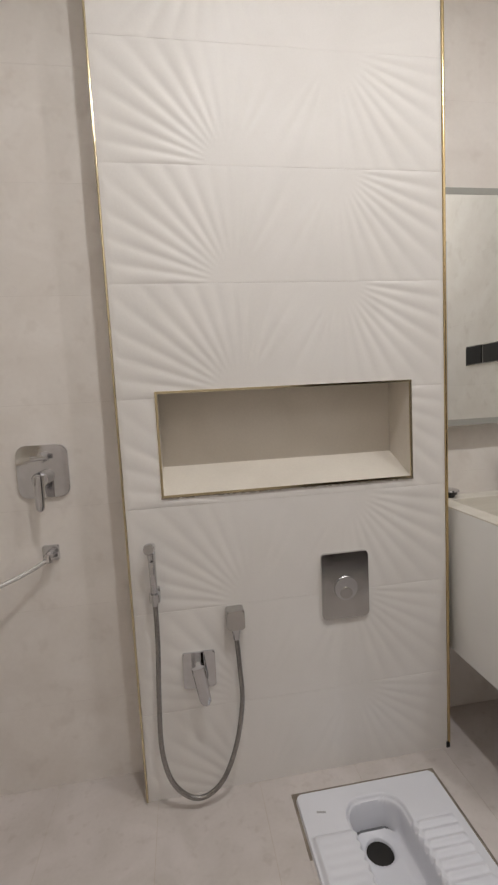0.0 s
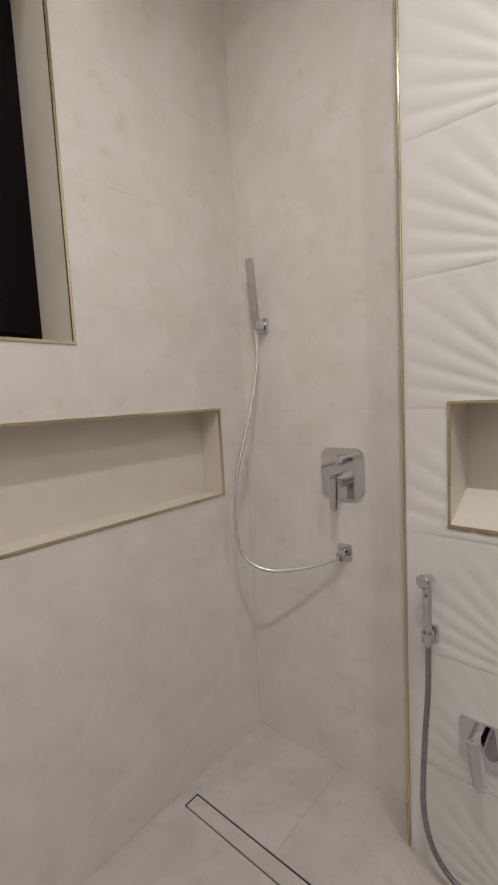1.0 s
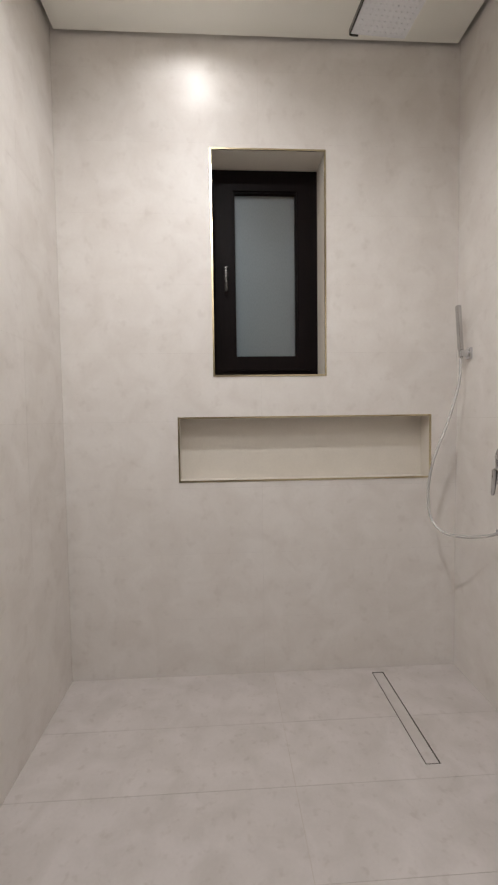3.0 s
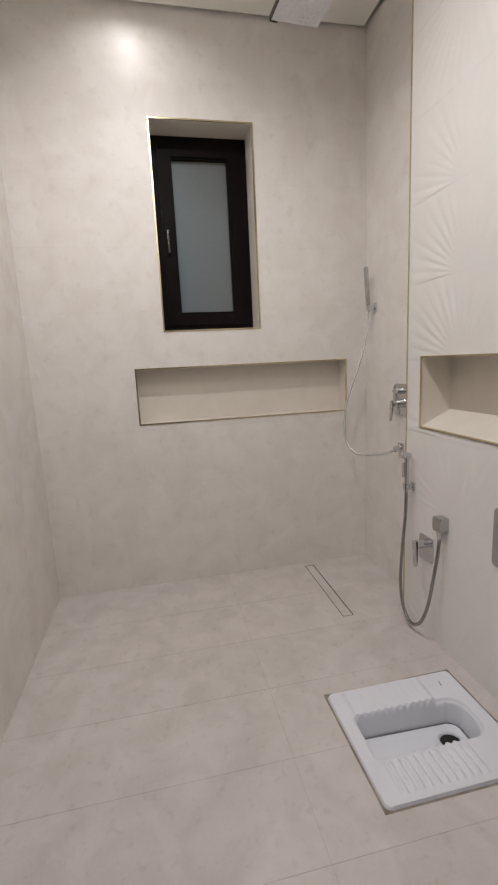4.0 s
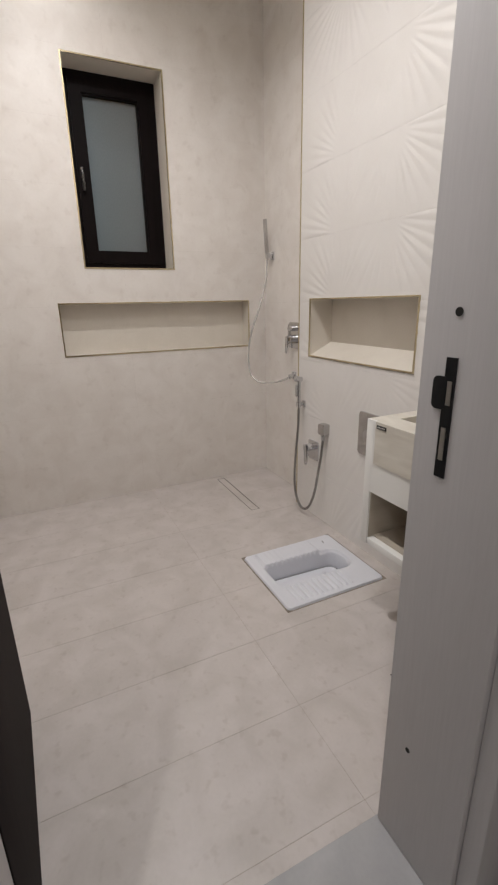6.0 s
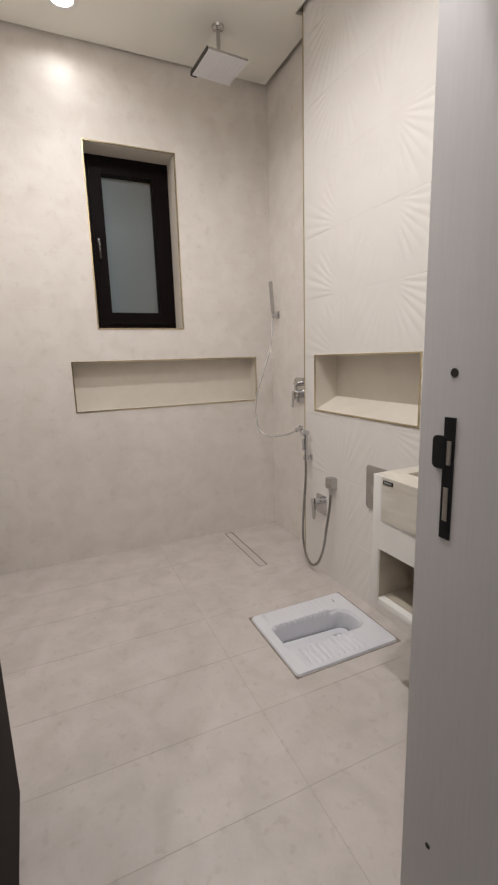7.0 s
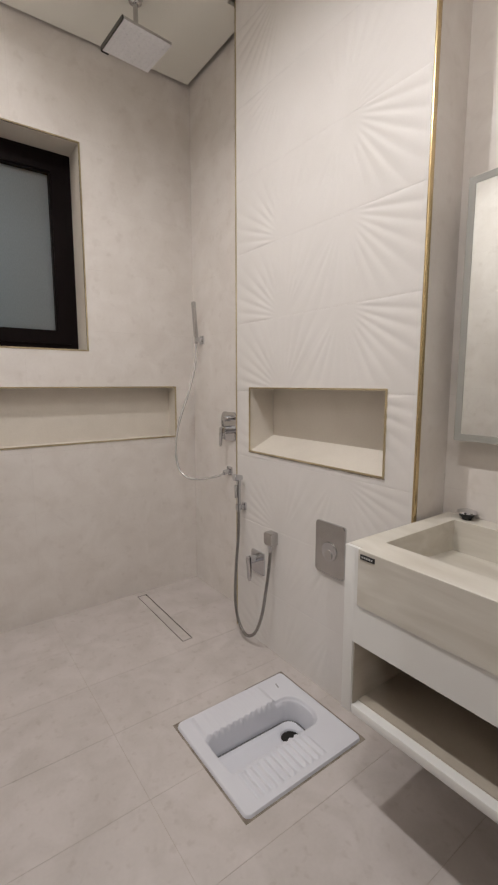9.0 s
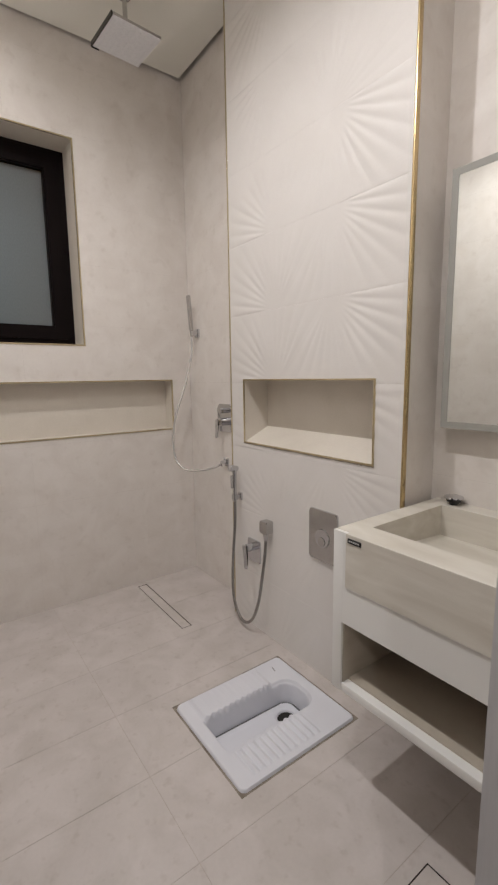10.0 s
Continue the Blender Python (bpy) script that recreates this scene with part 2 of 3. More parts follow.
def curve_points(points, steps=10):
    """A smooth line through the points."""
    p = [Vector(q) for q in points]
    p = [2 * p[0] - p[1], *p, 2 * p[-1] - p[-2]]
    out = []
    for i in range(1, len(p) - 2):
        for s in range(steps):
            t = s / steps
            out.append(0.5 * (2 * p[i] + (p[i + 1] - p[i - 1]) * t + (2 * p[i - 1] - 5 * p[i] + 4 * p[i + 1] - p[i + 2]) * t * t
                              + (3 * p[i] - p[i - 1] - 3 * p[i + 1] + p[i + 2]) * t ** 3))
    return out + [p[-2]]


def tube(bm, points, radius, sides=12, ribs=0.0):
    rings, side = [], Vector((0.3, 1, 0.2)).normalized()
    for i, q in enumerate(points):
        ahead = (points[min(i + 1, len(points) - 1)] - points[max(i - 1, 0)]).normalized()
        side = (side - ahead * side.dot(ahead)).normalized()
        up = ahead.cross(side)
        r = radius * (1 + (ribs if i % 2 else -ribs))
        rings.append([bm.verts.new(q + r * (math.cos(a) * side + math.sin(a) * up)) for a in (2 * math.pi * j / sides for j in range(sides))])
    for a, b in zip(rings, rings[1:]):
        for j in range(sides):
            bm.faces.new((a[j], a[(j + 1) % sides], b[(j + 1) % sides], b[j]))
    bm.faces.new(rings[0][::-1])
    bm.faces.new(rings[-1])
    return bm


def without(rects, holes):
    """Rectangles (a0, a1, b0, b1) with other rectangles cut out of them."""
    for h0, h1, g0, g1 in holes:
        left = []
        for a0, a1, b0, b1 in rects:
            if h0 >= a1 or h1 <= a0 or g0 >= b1 or g1 <= b0:
                left.append((a0, a1, b0, b1))
                continue
            for r in ((a0, max(a0, h0), b0, b1), (min(a1, h1), a1, b0, b1), (max(a0, h0), min(a1, h1), b0, max(b0, g0)),
                      (max(a0, h0), min(a1, h1), min(b1, g1), b1)):
                if r[1] - r[0] > 1e-4 and r[3] - r[2] > 1e-4:
                    left.append(r)
        rects = left
    return rects


def slab(bm, axis, at0, at1, rects):
    """Boxes between two planes of an axis; the rectangles lie in the other two axes, in order."""
    for a0, a1, b0, b1 in rects:
        if axis == "x":
            box(bm, at0, at1, a0, a1, b0, b1)
        elif axis == "y":
            box(bm, a0, a1, at0, at1, b0, b1)
        else:
            box(bm, a0, a1, b0, b1, at0, at1)
    return bm


def cells(cuts_a, cuts_b, gap):
    return [(a0 + gap / 2, a1 - gap / 2, b0 + gap / 2, b1 - gap / 2) for a0, a1 in zip(cuts_a, cuts_a[1:]) for b0, b1 in zip(cuts_b, cuts_b[1:])]


# ---- plan: x from the window wall to the door, y towards the relief panel ----
SHOWER_Y, PANEL_Y, MIRROR_Y, LEFT_Y, DOOR_X = 2.186, 2.059, 2.241, 0.219, 2.423
PANEL = (0.677, 1.738)
WINDOW = (0.950, 1.515, 1.512, 2.605)
WINDOW_NICHE = (0.771, 2.053, 0.990, 1.314)
PANEL_NICHE = (0.793, 1.614, 0.990, 1.313)
DOORWAY = (0.442, 1.230, 0.0, 2.08)
TILE, JOINT, OUT_X = 0.01, 0.0004, 2.66
TOP = CEIL + 0.12
ROWS_Z = [0.0, 0.2935, 0.6268, 0.9601, 1.2934, 1.6267, 1.96, 2.2933, 2.6266, 2.96, TOP]


def structure(name, bm, material, label, category):
    return tagged(finish(name, bm, material), label, category, kind="structure")


def tiles(parent, axis, at0, at1, cuts_a, cuts_b, holes, material, gap=0.0006):
    for cell in cells(cuts_a, cuts_b, gap):
        pieces = without([cell], holes)
        if pieces:
            part("tile", slab(bmesh.new(), axis, at0, at1, pieces), material, parent)


def frame_strip(bm, axis, at0, at1, rect, width, inward=0.0):
    """A narrow frame along the inner edge of an opening."""
    a0, a1, b0, b1 = rect
    slab(bm, axis, at0, at1, [(a0, a1, b0, b0 + width), (a0, a1, b1 - width, b1), (a0, a0 + width, b0 + width, b1 - width), (a1 - width, a1, b0 + width, b1 - width)])
    return bm


# Floor: tiles of a third of a metre by one, cut round the pan, the channel and the access cover.
PAN = (1.145, 1.622, 1.439, 1.981)
CHANNEL = (0.046, 0.651, 1.731, 1.790)
COVER = (2.086, 2.225, 1.590, 1.731)
grown = lambda r, g: (r[0] - g, r[1] + g, r[2] - g, r[3] + g)
ROOM = (0.0, DOOR_X, LEFT_Y, MIRROR_Y)
floor = structure("floor", slab(bmesh.new(), "z", -0.22, -0.0010, without([(-0.02, DOOR_X, LEFT_Y - 0.02, MIRROR_Y + 0.02)], [grown(PAN, 0.008), CHANNEL, COVER])), GROUT,
                  "matt cream stone-look tiled bathroom floor", "floor")
part("channel_bed", slab(bmesh.new(), "z", -0.22, -0.06, [CHANNEL]), HOLE, floor)
part("cover_bed", slab(bmesh.new(), "z", -0.22, -0.005, [COVER]), BROWN_GROUT, floor)
part("pan_joint", slab(bmesh.new(), "z", -0.22, -0.0025, without([grown(PAN, 0.008)], [grown(PAN, -0.03)])), BROWN_GROUT, floor, "brown grout joint round the pan")
part("joint_filler", slab(bmesh.new(), "z", -0.02, -0.0006, [(PAN[0] - 0.0075, PAN[0] + 0.002, PAN[2] + 0.03, PAN[2] + 0.34)]), FLOOR_TILE, floor, "smeared cream grout over the pan joint")

# Walls: plastered cores with large tiles in front of them.
wall_window = structure("wall_window", slab(bmesh.new(), "x", -0.30, -JOINT, without([(LEFT_Y - 0.2, SHOWER_Y + 0.3, -0.22, TOP)], [grown(WINDOW, 0.0), WINDOW_NICHE])),
                        WALL_GROUT, "cream tiled wall with a window and a long recess", "wall")
part("recess_back", cube(-0.32, -0.105, WINDOW_NICHE[0] - 0.02, WINDOW_NICHE[1] + 0.02, WINDOW_NICHE[2] - 0.02, WINDOW_NICHE[3] + 0.02), WARM_TILE, wall_window)
part("recess_lining", frame_strip(bmesh.new(), "x", -0.105, -0.003, WINDOW_NICHE, 0.004), WARM_TILE, wall_window)
part("recess_trim", frame_strip(bmesh.new(), "x", -0.003, 0.0035, WINDOW_NICHE, 0.008), PALE_BRASS, wall_window, "thin pale brass edge trim")
part("reveal_lining", frame_strip(bmesh.new(), "x", -0.30, -0.003, WINDOW, 0.005), WARM_TILE, wall_window)
part("reveal_trim", frame_strip(bmesh.new(), "x", -0.003, 0.0035, WINDOW, 0.008), PALE_BRASS, wall_window, "thin pale brass edge trim")
wall_shower = structure("wall_shower", slab(bmesh.new(), "y", SHOWER_Y + JOINT, SHOWER_Y + 0.25, [(-0.3, PANEL[0] + 0.02, -0.22, TOP)]), WALL_GROUT,
                        "cream tiled shower wall beside the relief panel", "wall")
wall_left = structure("wall_left", slab(bmesh.new(), "y", LEFT_Y - 0.2, LEFT_Y - JOINT, [(-0.3, DOOR_X + 0.24, -0.22, TOP)]), WALL_GROUT,
                      "plain cream tiled side wall", "wall")
wall_mirror = structure("wall_mirror", slab(bmesh.new(), "y", MIRROR_Y + JOINT, MIRROR_Y + 0.25, [(PANEL[0] + 0.02, DOOR_X + 0.24, -0.22, TOP)]), WALL_GROUT,
                        "cream tiled wall behind the wash basin", "wall")
wall_door = structure("wall_door", slab(bmesh.new(), "x", DOOR_X + JOINT, OUT_X, without([(LEFT_Y - 0.2, MIRROR_Y + 0.25, -0.22, TOP)], [(DOORWAY[0] - 0.03, DOORWAY[1] + 0.03, -0.02, DOORWAY[3] + 0.03)])),
                      WALL_GROUT, "cream tiled wall with the doorway", "wall")

# Relief panel: a boxed-out pier with sunburst tiles and brass edges.
wall_panel = structure("wall_panel", slab(bmesh.new(), "y", PANEL_Y + 0.002, MIRROR_Y + JOINT, without([(PANEL[0], PANEL[1], -0.02, TOP)], [PANEL_NICHE])),
                       WALL_TILE, "boxed-out pier clad in off-white sunburst relief tiles", "wall")
NICHE_BACK = PANEL_Y + 0.150
part("niche_back", cube(PANEL_NICHE[0], PANEL_NICHE[1], NICHE_BACK, NICHE_BACK + 0.02, PANEL_NICHE[2], PANEL_NICHE[3]), WARM_TILE, wall_panel)
part("niche_lining", frame_strip(bmesh.new(), "y", PANEL_Y - 0.001, NICHE_BACK, PANEL_NICHE, 0.004), WARM_TILE, wall_panel)
bed = bmesh.new()
ring = [[bed.verts.new((x, y, z)) for y, z in ((PANEL_Y + 0.001, PANEL_NICHE[2] + 0.0035), (NICHE_BACK, PANEL_NICHE[2] + 0.0035), (NICHE_BACK, PANEL_NICHE[2] + 0.074))]
        for x in (PANEL_NICHE[0] + 0.004, PANEL_NICHE[1] - 0.004)]
bed.faces.new(ring[0])
bed.faces.new(ring[1][::-1])
for i in range(3):
    bed.faces.new((ring[0][i], ring[0][(i + 1) % 3], ring[1][(i + 1) % 3], ring[1][i]))
part("sloping_sill", bed, WARM_TILE, wall_panel, "cream sloping niche sill")
part("niche_trim", frame_strip(bmesh.new(), "y", PANEL_Y - 0.006, PANEL_Y - 0.001, PANEL_NICHE, 0.007), PALE_BRASS, wall_panel, "thin pale brass edge trim")
rng = random.Random(5)
smear = bmesh.new()
edge = [(PANEL_NICHE[0] - 0.002 + i * (PANEL_NICHE[1] - PANEL_NICHE[0] + 0.004) / 90, rng.uniform(0.0015, 0.0045)) for i in range(91)]
for (xa, da), (xb, db) in zip(edge, edge[1:]):
    box(smear, xa, xb, PANEL_Y - 0.0048 - 0.2 * da, PANEL_Y + 0.002, PANEL_NICHE[2] - da, PANEL_NICHE[2] + 0.0002)
part("grout_smear", smear, BROWN_GROUT, wall_panel, "rough brown grout below the niche trim")
for sx, ex in ((PANEL[0], -1), (PANEL[1], 1)):
    part("edge_trim", cube(*sorted((sx - ex * 0.005, sx + ex * (0.003 if ex > 0 else 0.0015))), PANEL_Y - (0.006 if ex > 0 else 0.004), PANEL_Y + 0.014, 0.0 if ex < 0 else 0.022, CEIL + 0.03, bevel=0.0018, segments=2), BRASS if ex > 0 else PALE_BRASS, wall_panel,
         "polished brass corner trim", smooth=True)


part("trim_gap", cube(PANEL[1] - 0.010, PANEL[1] + 0.002, PANEL_Y - 0.003, PANEL_Y + 0.012, 0.0, 0.0215), HOLE, wall_panel, "dark gap below the corner trim")


def relief(x, z, z0, flip):
    """Height of the sunburst on one tile: fans of folds from two foci on its long edges."""
    w, h = PANEL[1] - PANEL[0], 0.3333
    u = (x - PANEL[0]) if not flip else (PANEL[1] - x)
    v = z - z0
    total = 0.0
    for fu, fv, way in ((0.355 * w, -0.004, 1), (0.665 * w, h + 0.004, -1)):
        du, dv = (u - fu) * way, (v - fv) * way
        r = math.hypot(du, dv)
        a = math.degrees(math.atan2(dv, -du))
        side = a if du < 0 else 180 - a
        step = 10.0 if du < 0 else 11.0
        fold = (0.02 + math.sin(math.pi * a / step) ** 2) ** 0.5
        near = 1.0 - 0.6 * soft(60, 92, side) if du < 0 else 0.75 * soft(38, 58, side) * (1 - 0.4 * soft(72, 90, side))
        if flip and way > 0:
            near = 0.35 + 0.6 * soft(48, 68, side) if du < 0 else 0.95 * soft(42, 64, side)
        rise = soft(0.025, 0.17, r)
        fall = 1 - 0.42 * soft(0.24, 0.38, r) - 0.58 * soft(0.40, 0.58, r)
        total += (0.0030 if way > 0 else 0.0029) * (0.68 if z0 < 0.7 else 1.0) * fold * rise * fall * near
    return total * soft(0.006, 0.022, min(u, w - u)) * (0.5 + 0.5 * soft(0, 0.005, min(v, h - v)))


def relief_tile(rects, z0, flip):
    bm = bmesh.new()
    for a0, a1, b0, b1 in rects:
        nx, nz = max(2, round((a1 - a0) / 0.0065)), max(2, round((b1 - b0) / 0.0050))
        grid = [[bm.verts.new((a0 + (a1 - a0) * i / nx, PANEL_Y - relief(a0 + (a1 - a0) * i / nx, b0 + (b1 - b0) * j / nz, z0, flip), b0 + (b1 - b0) * j / nz))
                 for i in range(nx + 1)] for j in range(nz + 1)]
        for j in range(nz):
            for i in range(nx):
                bm.faces.new((grid[j][i], grid[j][i + 1], grid[j + 1][i + 1], grid[j + 1][i]))
        rim = [grid[0][i] for i in range(nx + 1)] + [grid[j][nx] for j in range(1, nz + 1)] + [grid[nz][i] for i in range(nx - 1, -1, -1)] + [grid[j][0] for j in range(nz - 1, 0, -1)]
        back = [bm.verts.new((v.co.x, PANEL_Y + TILE, v.co.z)) for v in rim]
        for i in range(len(rim)):
            j = (i + 1) % len(rim)
            bm.faces.new((rim[j], rim[i], back[i], back[j]))
    return bm


part("joint_bed", slab(bmesh.new(), "y", PANEL_Y + 0.0008, PANEL_Y + 0.0018, without([(PANEL[0] + 0.006, PANEL[1] - 0.006, 0.0, CEIL + 0.04)], [grown(PANEL_NICHE, 0.003)])), WALL_GROUT, wall_panel)
for b0, b1 in zip(ROWS_Z, ROWS_Z[1:]):
    rects = without([(PANEL[0] + 0.006, PANEL[1] - 0.006, b0 + 0.0003, min(b1, CEIL + 0.05) - 0.0003)], [PANEL_NICHE])
    part("relief_tile", relief_tile(rects, b1 - 0.3333 if b0 == 0 else b0, b0 > 2.2), RELIEF_TILE, wall_panel, smooth=50)

# Ceiling with a shadow gap all round and round the pier.
GAP = 0.028
ceiling_bm = slab(bmesh.new(), "z", CEIL, CEIL + 0.02, without([(GAP, DOOR_X - GAP, LEFT_Y + GAP, MIRROR_Y - GAP)],
                  [(PANEL[0] - GAP, PANEL[1] + GAP, PANEL_Y - GAP, 3), (-1, PANEL[0], SHOWER_Y - GAP, 3)] + [(x - BORE, x + BORE, y - BORE, y + BORE) for x, y, w in LAMPS]))
slab(ceiling_bm, "z", CEIL + 0.07, CEIL + 0.10, [(-0.1, DOOR_X + 0.1, LEFT_Y - 0.1, MIRROR_Y + 0.1)])
structure("ceiling", ceiling_bm, CEILING_PAINT, "smooth off-white ceiling with a shadow gap", "ceiling")

# Corridor behind the doorway.
structure("corridor_floor", cube(OUT_X - 0.0, 4.6, -0.8, 2.6, -0.2, -0.012), MARBLE, "grey stone corridor floor", "floor")
corridor = slab(bmesh.new(), "x", 4.6, 4.7, [(-0.9, 2.7, -0.2, 2.7)])
slab(corridor, "y", -0.9, -0.8, [(OUT_X, 4.6, -0.2, 2.7)])
slab(corridor, "y", 2.6, 2.7, [(OUT_X, 4.6, -0.2, 2.7)])
slab(corridor, "z", 2.7, 2.72, without([(OUT_X, 4.7, -0.9, 2.7)], [(HALL_LAMP[0] - BORE, HALL_LAMP[0] + BORE, HALL_LAMP[1] - BORE, HALL_LAMP[1] + BORE)]))
box(corridor, OUT_X, 4.7, -0.9, 2.7, 2.76, 2.8)
structure("wall_corridor", corridor, PLASTER, "plain plastered corridor walls", "wall")
structure("threshold", cube(DOOR_X, OUT_X, DOORWAY[0] - 0.03, DOORWAY[1] + 0.03, -0.1, 0.001), MARBLE, "grey marble door threshold", "threshold")

# Door frame: grey wood lining with casings, lock keep in one jamb.
door_frame = thing("door_frame", (DOOR_X, (DOORWAY[0] + DOORWAY[1]) / 2, 0), "pale grey wood-grain door frame with a black lock keep", "door frame", kind="structure")
for name, y0, y1 in (("jamb", DOORWAY[1], DOORWAY[1] + 0.03), ("jamb", DOORWAY[0] - 0.03, DOORWAY[0])):
    part(name, cube(DOOR_X + 0.006, 2.648, y0, y1, 0.002, DOORWAY[3] + 0.03, bevel=0.003), GREY_WOOD, door_frame, smooth=True)
part("head", cube(DOOR_X - 0.004, 2.648, DOORWAY[0], DOORWAY[1], DOORWAY[3], DOORWAY[3] + 0.03, bevel=0.003), GREY_WOOD, door_frame, smooth=True)
for y0, y1 in ((DOORWAY[1] + 0.012, DOORWAY[1] + 0.10), (DOORWAY[0] - 0.10, DOORWAY[0] - 0.012)):
    part("casing", cube(2.6485, 2.69, y0, y1, 0.0, DOORWAY[3] + 0.10, bevel=0.004), GREY_WOOD, door_frame, smooth=True)
JY = DOORWAY[1]
keep = part("strike_plate", cube(2.486, 2.508, JY - 0.0025, JY + 0.002, 0.985, 1.200), BLACK_METAL, door_frame, "black metal strike plate")
part("lip", plate(bmesh.new(), 2.479, 1.138, 0.030, 0.058, JY - 0.004, JY + 0.001, 0.010), BLACK_METAL, keep)
part("latch_keep", cube(2.490, 2.503, JY - 0.0035, JY, 1.118, 1.160), KEEPER, keep, "bare zinc keep")
part("bolt_keep", cube(2.4915, 2.5015, JY - 0.0035, JY, 1.018, 1.078), KEEPER, keep, "bare zinc keep")
for z, r in ((1.274, 0.0075), (0.318, 0.006)):
    part("bore_hole", rod(bmesh.new(), (2.499, JY - 0.0012, z), (2.499, JY + 0.002, z), r), HOLE, door_frame, "dark drilled hole")

# Door leaf, swung into the room.
leaf = thing("door_leaf", (DOOR_X, DOORWAY[0], 0.01), "dark brown wooden door standing open into the bathroom", "door")
part("leaf", cube(-0.745, -0.004, -0.042, 0.0, 0.0, 2.05, bevel=0.003), LEAF_WOOD, leaf, smooth=True)
for z in (0.22, 1.0, 1.8):
    part("hinge", rod(bmesh.new(), (0.0, 0.001, z), (0.0, 0.001, z + 0.09), 0.006), BLACK_METAL, leaf, "dark metal hinge")
for o in leaf.children:
    o.matrix_parent_inverse = Matrix()
leaf.matrix_world = pose(DOOR_X, DOORWAY[0], 0.01, 0, 0, 2.2)

# ---- window ----
window = thing("window_1", (-0.19, (WINDOW[0] + WINDOW[1]) / 2, WINDOW[2]), "dark brown framed window with a frosted pane", "window", kind="structure")
wy0, wy1, wz0, wz1 = WINDOW
wy0, wy1, wz0, wz1 = wy0 + 0.005, wy1 - 0.005, wz0 + 0.005, wz1 - 0.005
FX = -0.182
part("window_frame", frame_strip(bmesh.new(), "x", FX - 0.07, FX, (wy0, wy1, wz0, wz1), 0.052), DARK_WOOD, window)
sash = frame_strip(bmesh.new(), "x", FX - 0.06, FX + 0.014, (wy0 + 0.042, wy1 - 0.042, wz0 + 0.042, wz1 - 0.042), 0.068)
sash_ob = part("sash", sash, DARK_WOOD, window)
part("glazing_bead", frame_strip(bmesh.new(), "x", FX - 0.04, FX + 0.004, (wy0 + 0.110, wy1 - 0.110, wz0 + 0.110, wz1 - 0.110), 0.008), DARK_WOOD, sash_ob)
pane = part("pane", cube(FX - 0.034, FX - 0.026, wy0 + 0.105, wy1 - 0.105, wz0 + 0.105, wz1 - 0.105), FROSTED, sash_ob, "blue-grey frosted glass pane")
pane.visible_shadow = False
handle = bmesh.new()
plate_z = 2.07
box(handle, FX + 0.014, FX + 0.022, wy0 + 0.058, wy0 + 0.078, plate_z - 0.03, plate_z + 0.03, bevel=0.003)
part("handle_plate", handle, HANDLE_METAL, sash_ob, "dark bronze handle plate")
handle = bmesh.new()
rod(handle, (FX + 0.02, wy0 + 0.068, plate_z + 0.012), (FX + 0.045, wy0 + 0.068, plate_z + 0.012), 0.007)
box(handle, FX + 0.036, FX + 0.048, wy0 + 0.060, wy0 + 0.076, plate_z - 0.105, plate_z + 0.02, bevel=0.005, segments=3)
part("handle", handle, HANDLE_METAL, sash_ob, "dark bronze handle", smooth=True)

# ---- ceiling lights ----
first_light = None
for lx, ly, watts in LAMPS:
    if first_light is None:
        first_light = thing("ceiling_light", (lx, ly, CEIL), "small round recessed ceiling downlight with a white ring", "ceiling light", "ceiling downlights")
        ring = bmesh.new()
        prof = ((0.050, 0.030), (BORE - 0.001, 0.0), (BORE + 0.001, -0.003), (0.074, -0.004), (0.080, -0.002), (0.080, 0.0))
        loops = [[ring.verts.new((lx + r * math.cos(a), ly + r * math.sin(a), CEIL + z)) for a in (2 * math.pi * i / 40 for i in range(40))] for r, z in prof]
        for a, b in zip(loops, loops[1:]):
            for i in range(40):
                ring.faces.new((a[i], a[(i + 1) % 40], b[(i + 1) % 40], b[i]))
        part("ring", ring, LACQUER, first_light, smooth=True)
        part("lens", rod(bmesh.new(), (lx, ly, CEIL + 0.022), (lx, ly, CEIL + 0.029), 0.0505, sides=40), LENS, first_light, "glowing frosted lens")
    else:
        copy_thing(first_light, pose(lx, ly, CEIL))
copy_thing(first_light, pose(*HALL_LAMP))

# ---- shower ----
HX, HY, HZ = 0.412, 1.678, 2.90
rain = thing("rain_shower", (HX, HY, CEIL), "square ceiling-mounted rain shower head in chrome", "shower head")
arm = bmesh.new()
rod(arm, (HX, HY, HZ + 0.012), (HX, HY, CEIL), 0.011)
part("arm", arm, BRUSHED, rain, smooth=True)
part("rose", rod(rod(bmesh.new(), (HX, HY, CEIL - 0.012), (HX, HY, CEIL), 0.030, 0.034, 32), (HX, HY, CEIL - 0.02), (HX, HY, CEIL - 0.012), 0.016, 0.024, 32), BRUSHED, rain, smooth=True)
part("swivel", rod(rod(bmesh.new(), (HX, HY, HZ + 0.010), (HX, HY, HZ + 0.030), 0.022, 0.016, 24), (HX, HY, HZ + 0.03), (HX, HY, HZ + 0.045), 0.016, 0.011, 24), BRUSHED, rain, smooth=True)
tilt = pose(HX, HY, HZ, 0, 0, 4)
head_bm = cube(-0.12, 0.12, -0.12, 0.12, 0.0, 0.012, bevel=0.003)
head_bm.transform(tilt)
head = part("head_plate", head_bm, BRUSHED, rain, smooth=True)
rim = bmesh.new()
box(rim, -0.120, 0.120, -0.125, -0.1205, -0.008, 0.013)
box(rim, -0.1245, -0.1205, -0.120, -0.085, -0.008, 0.013)
rim.transform(tilt)
part("rim", rim, DARK_CHROME, head, "dark polished rim")
face = cube(-0.119, 0.119, -0.119, 0.119, -0.005, 0.001, bevel=0.003)
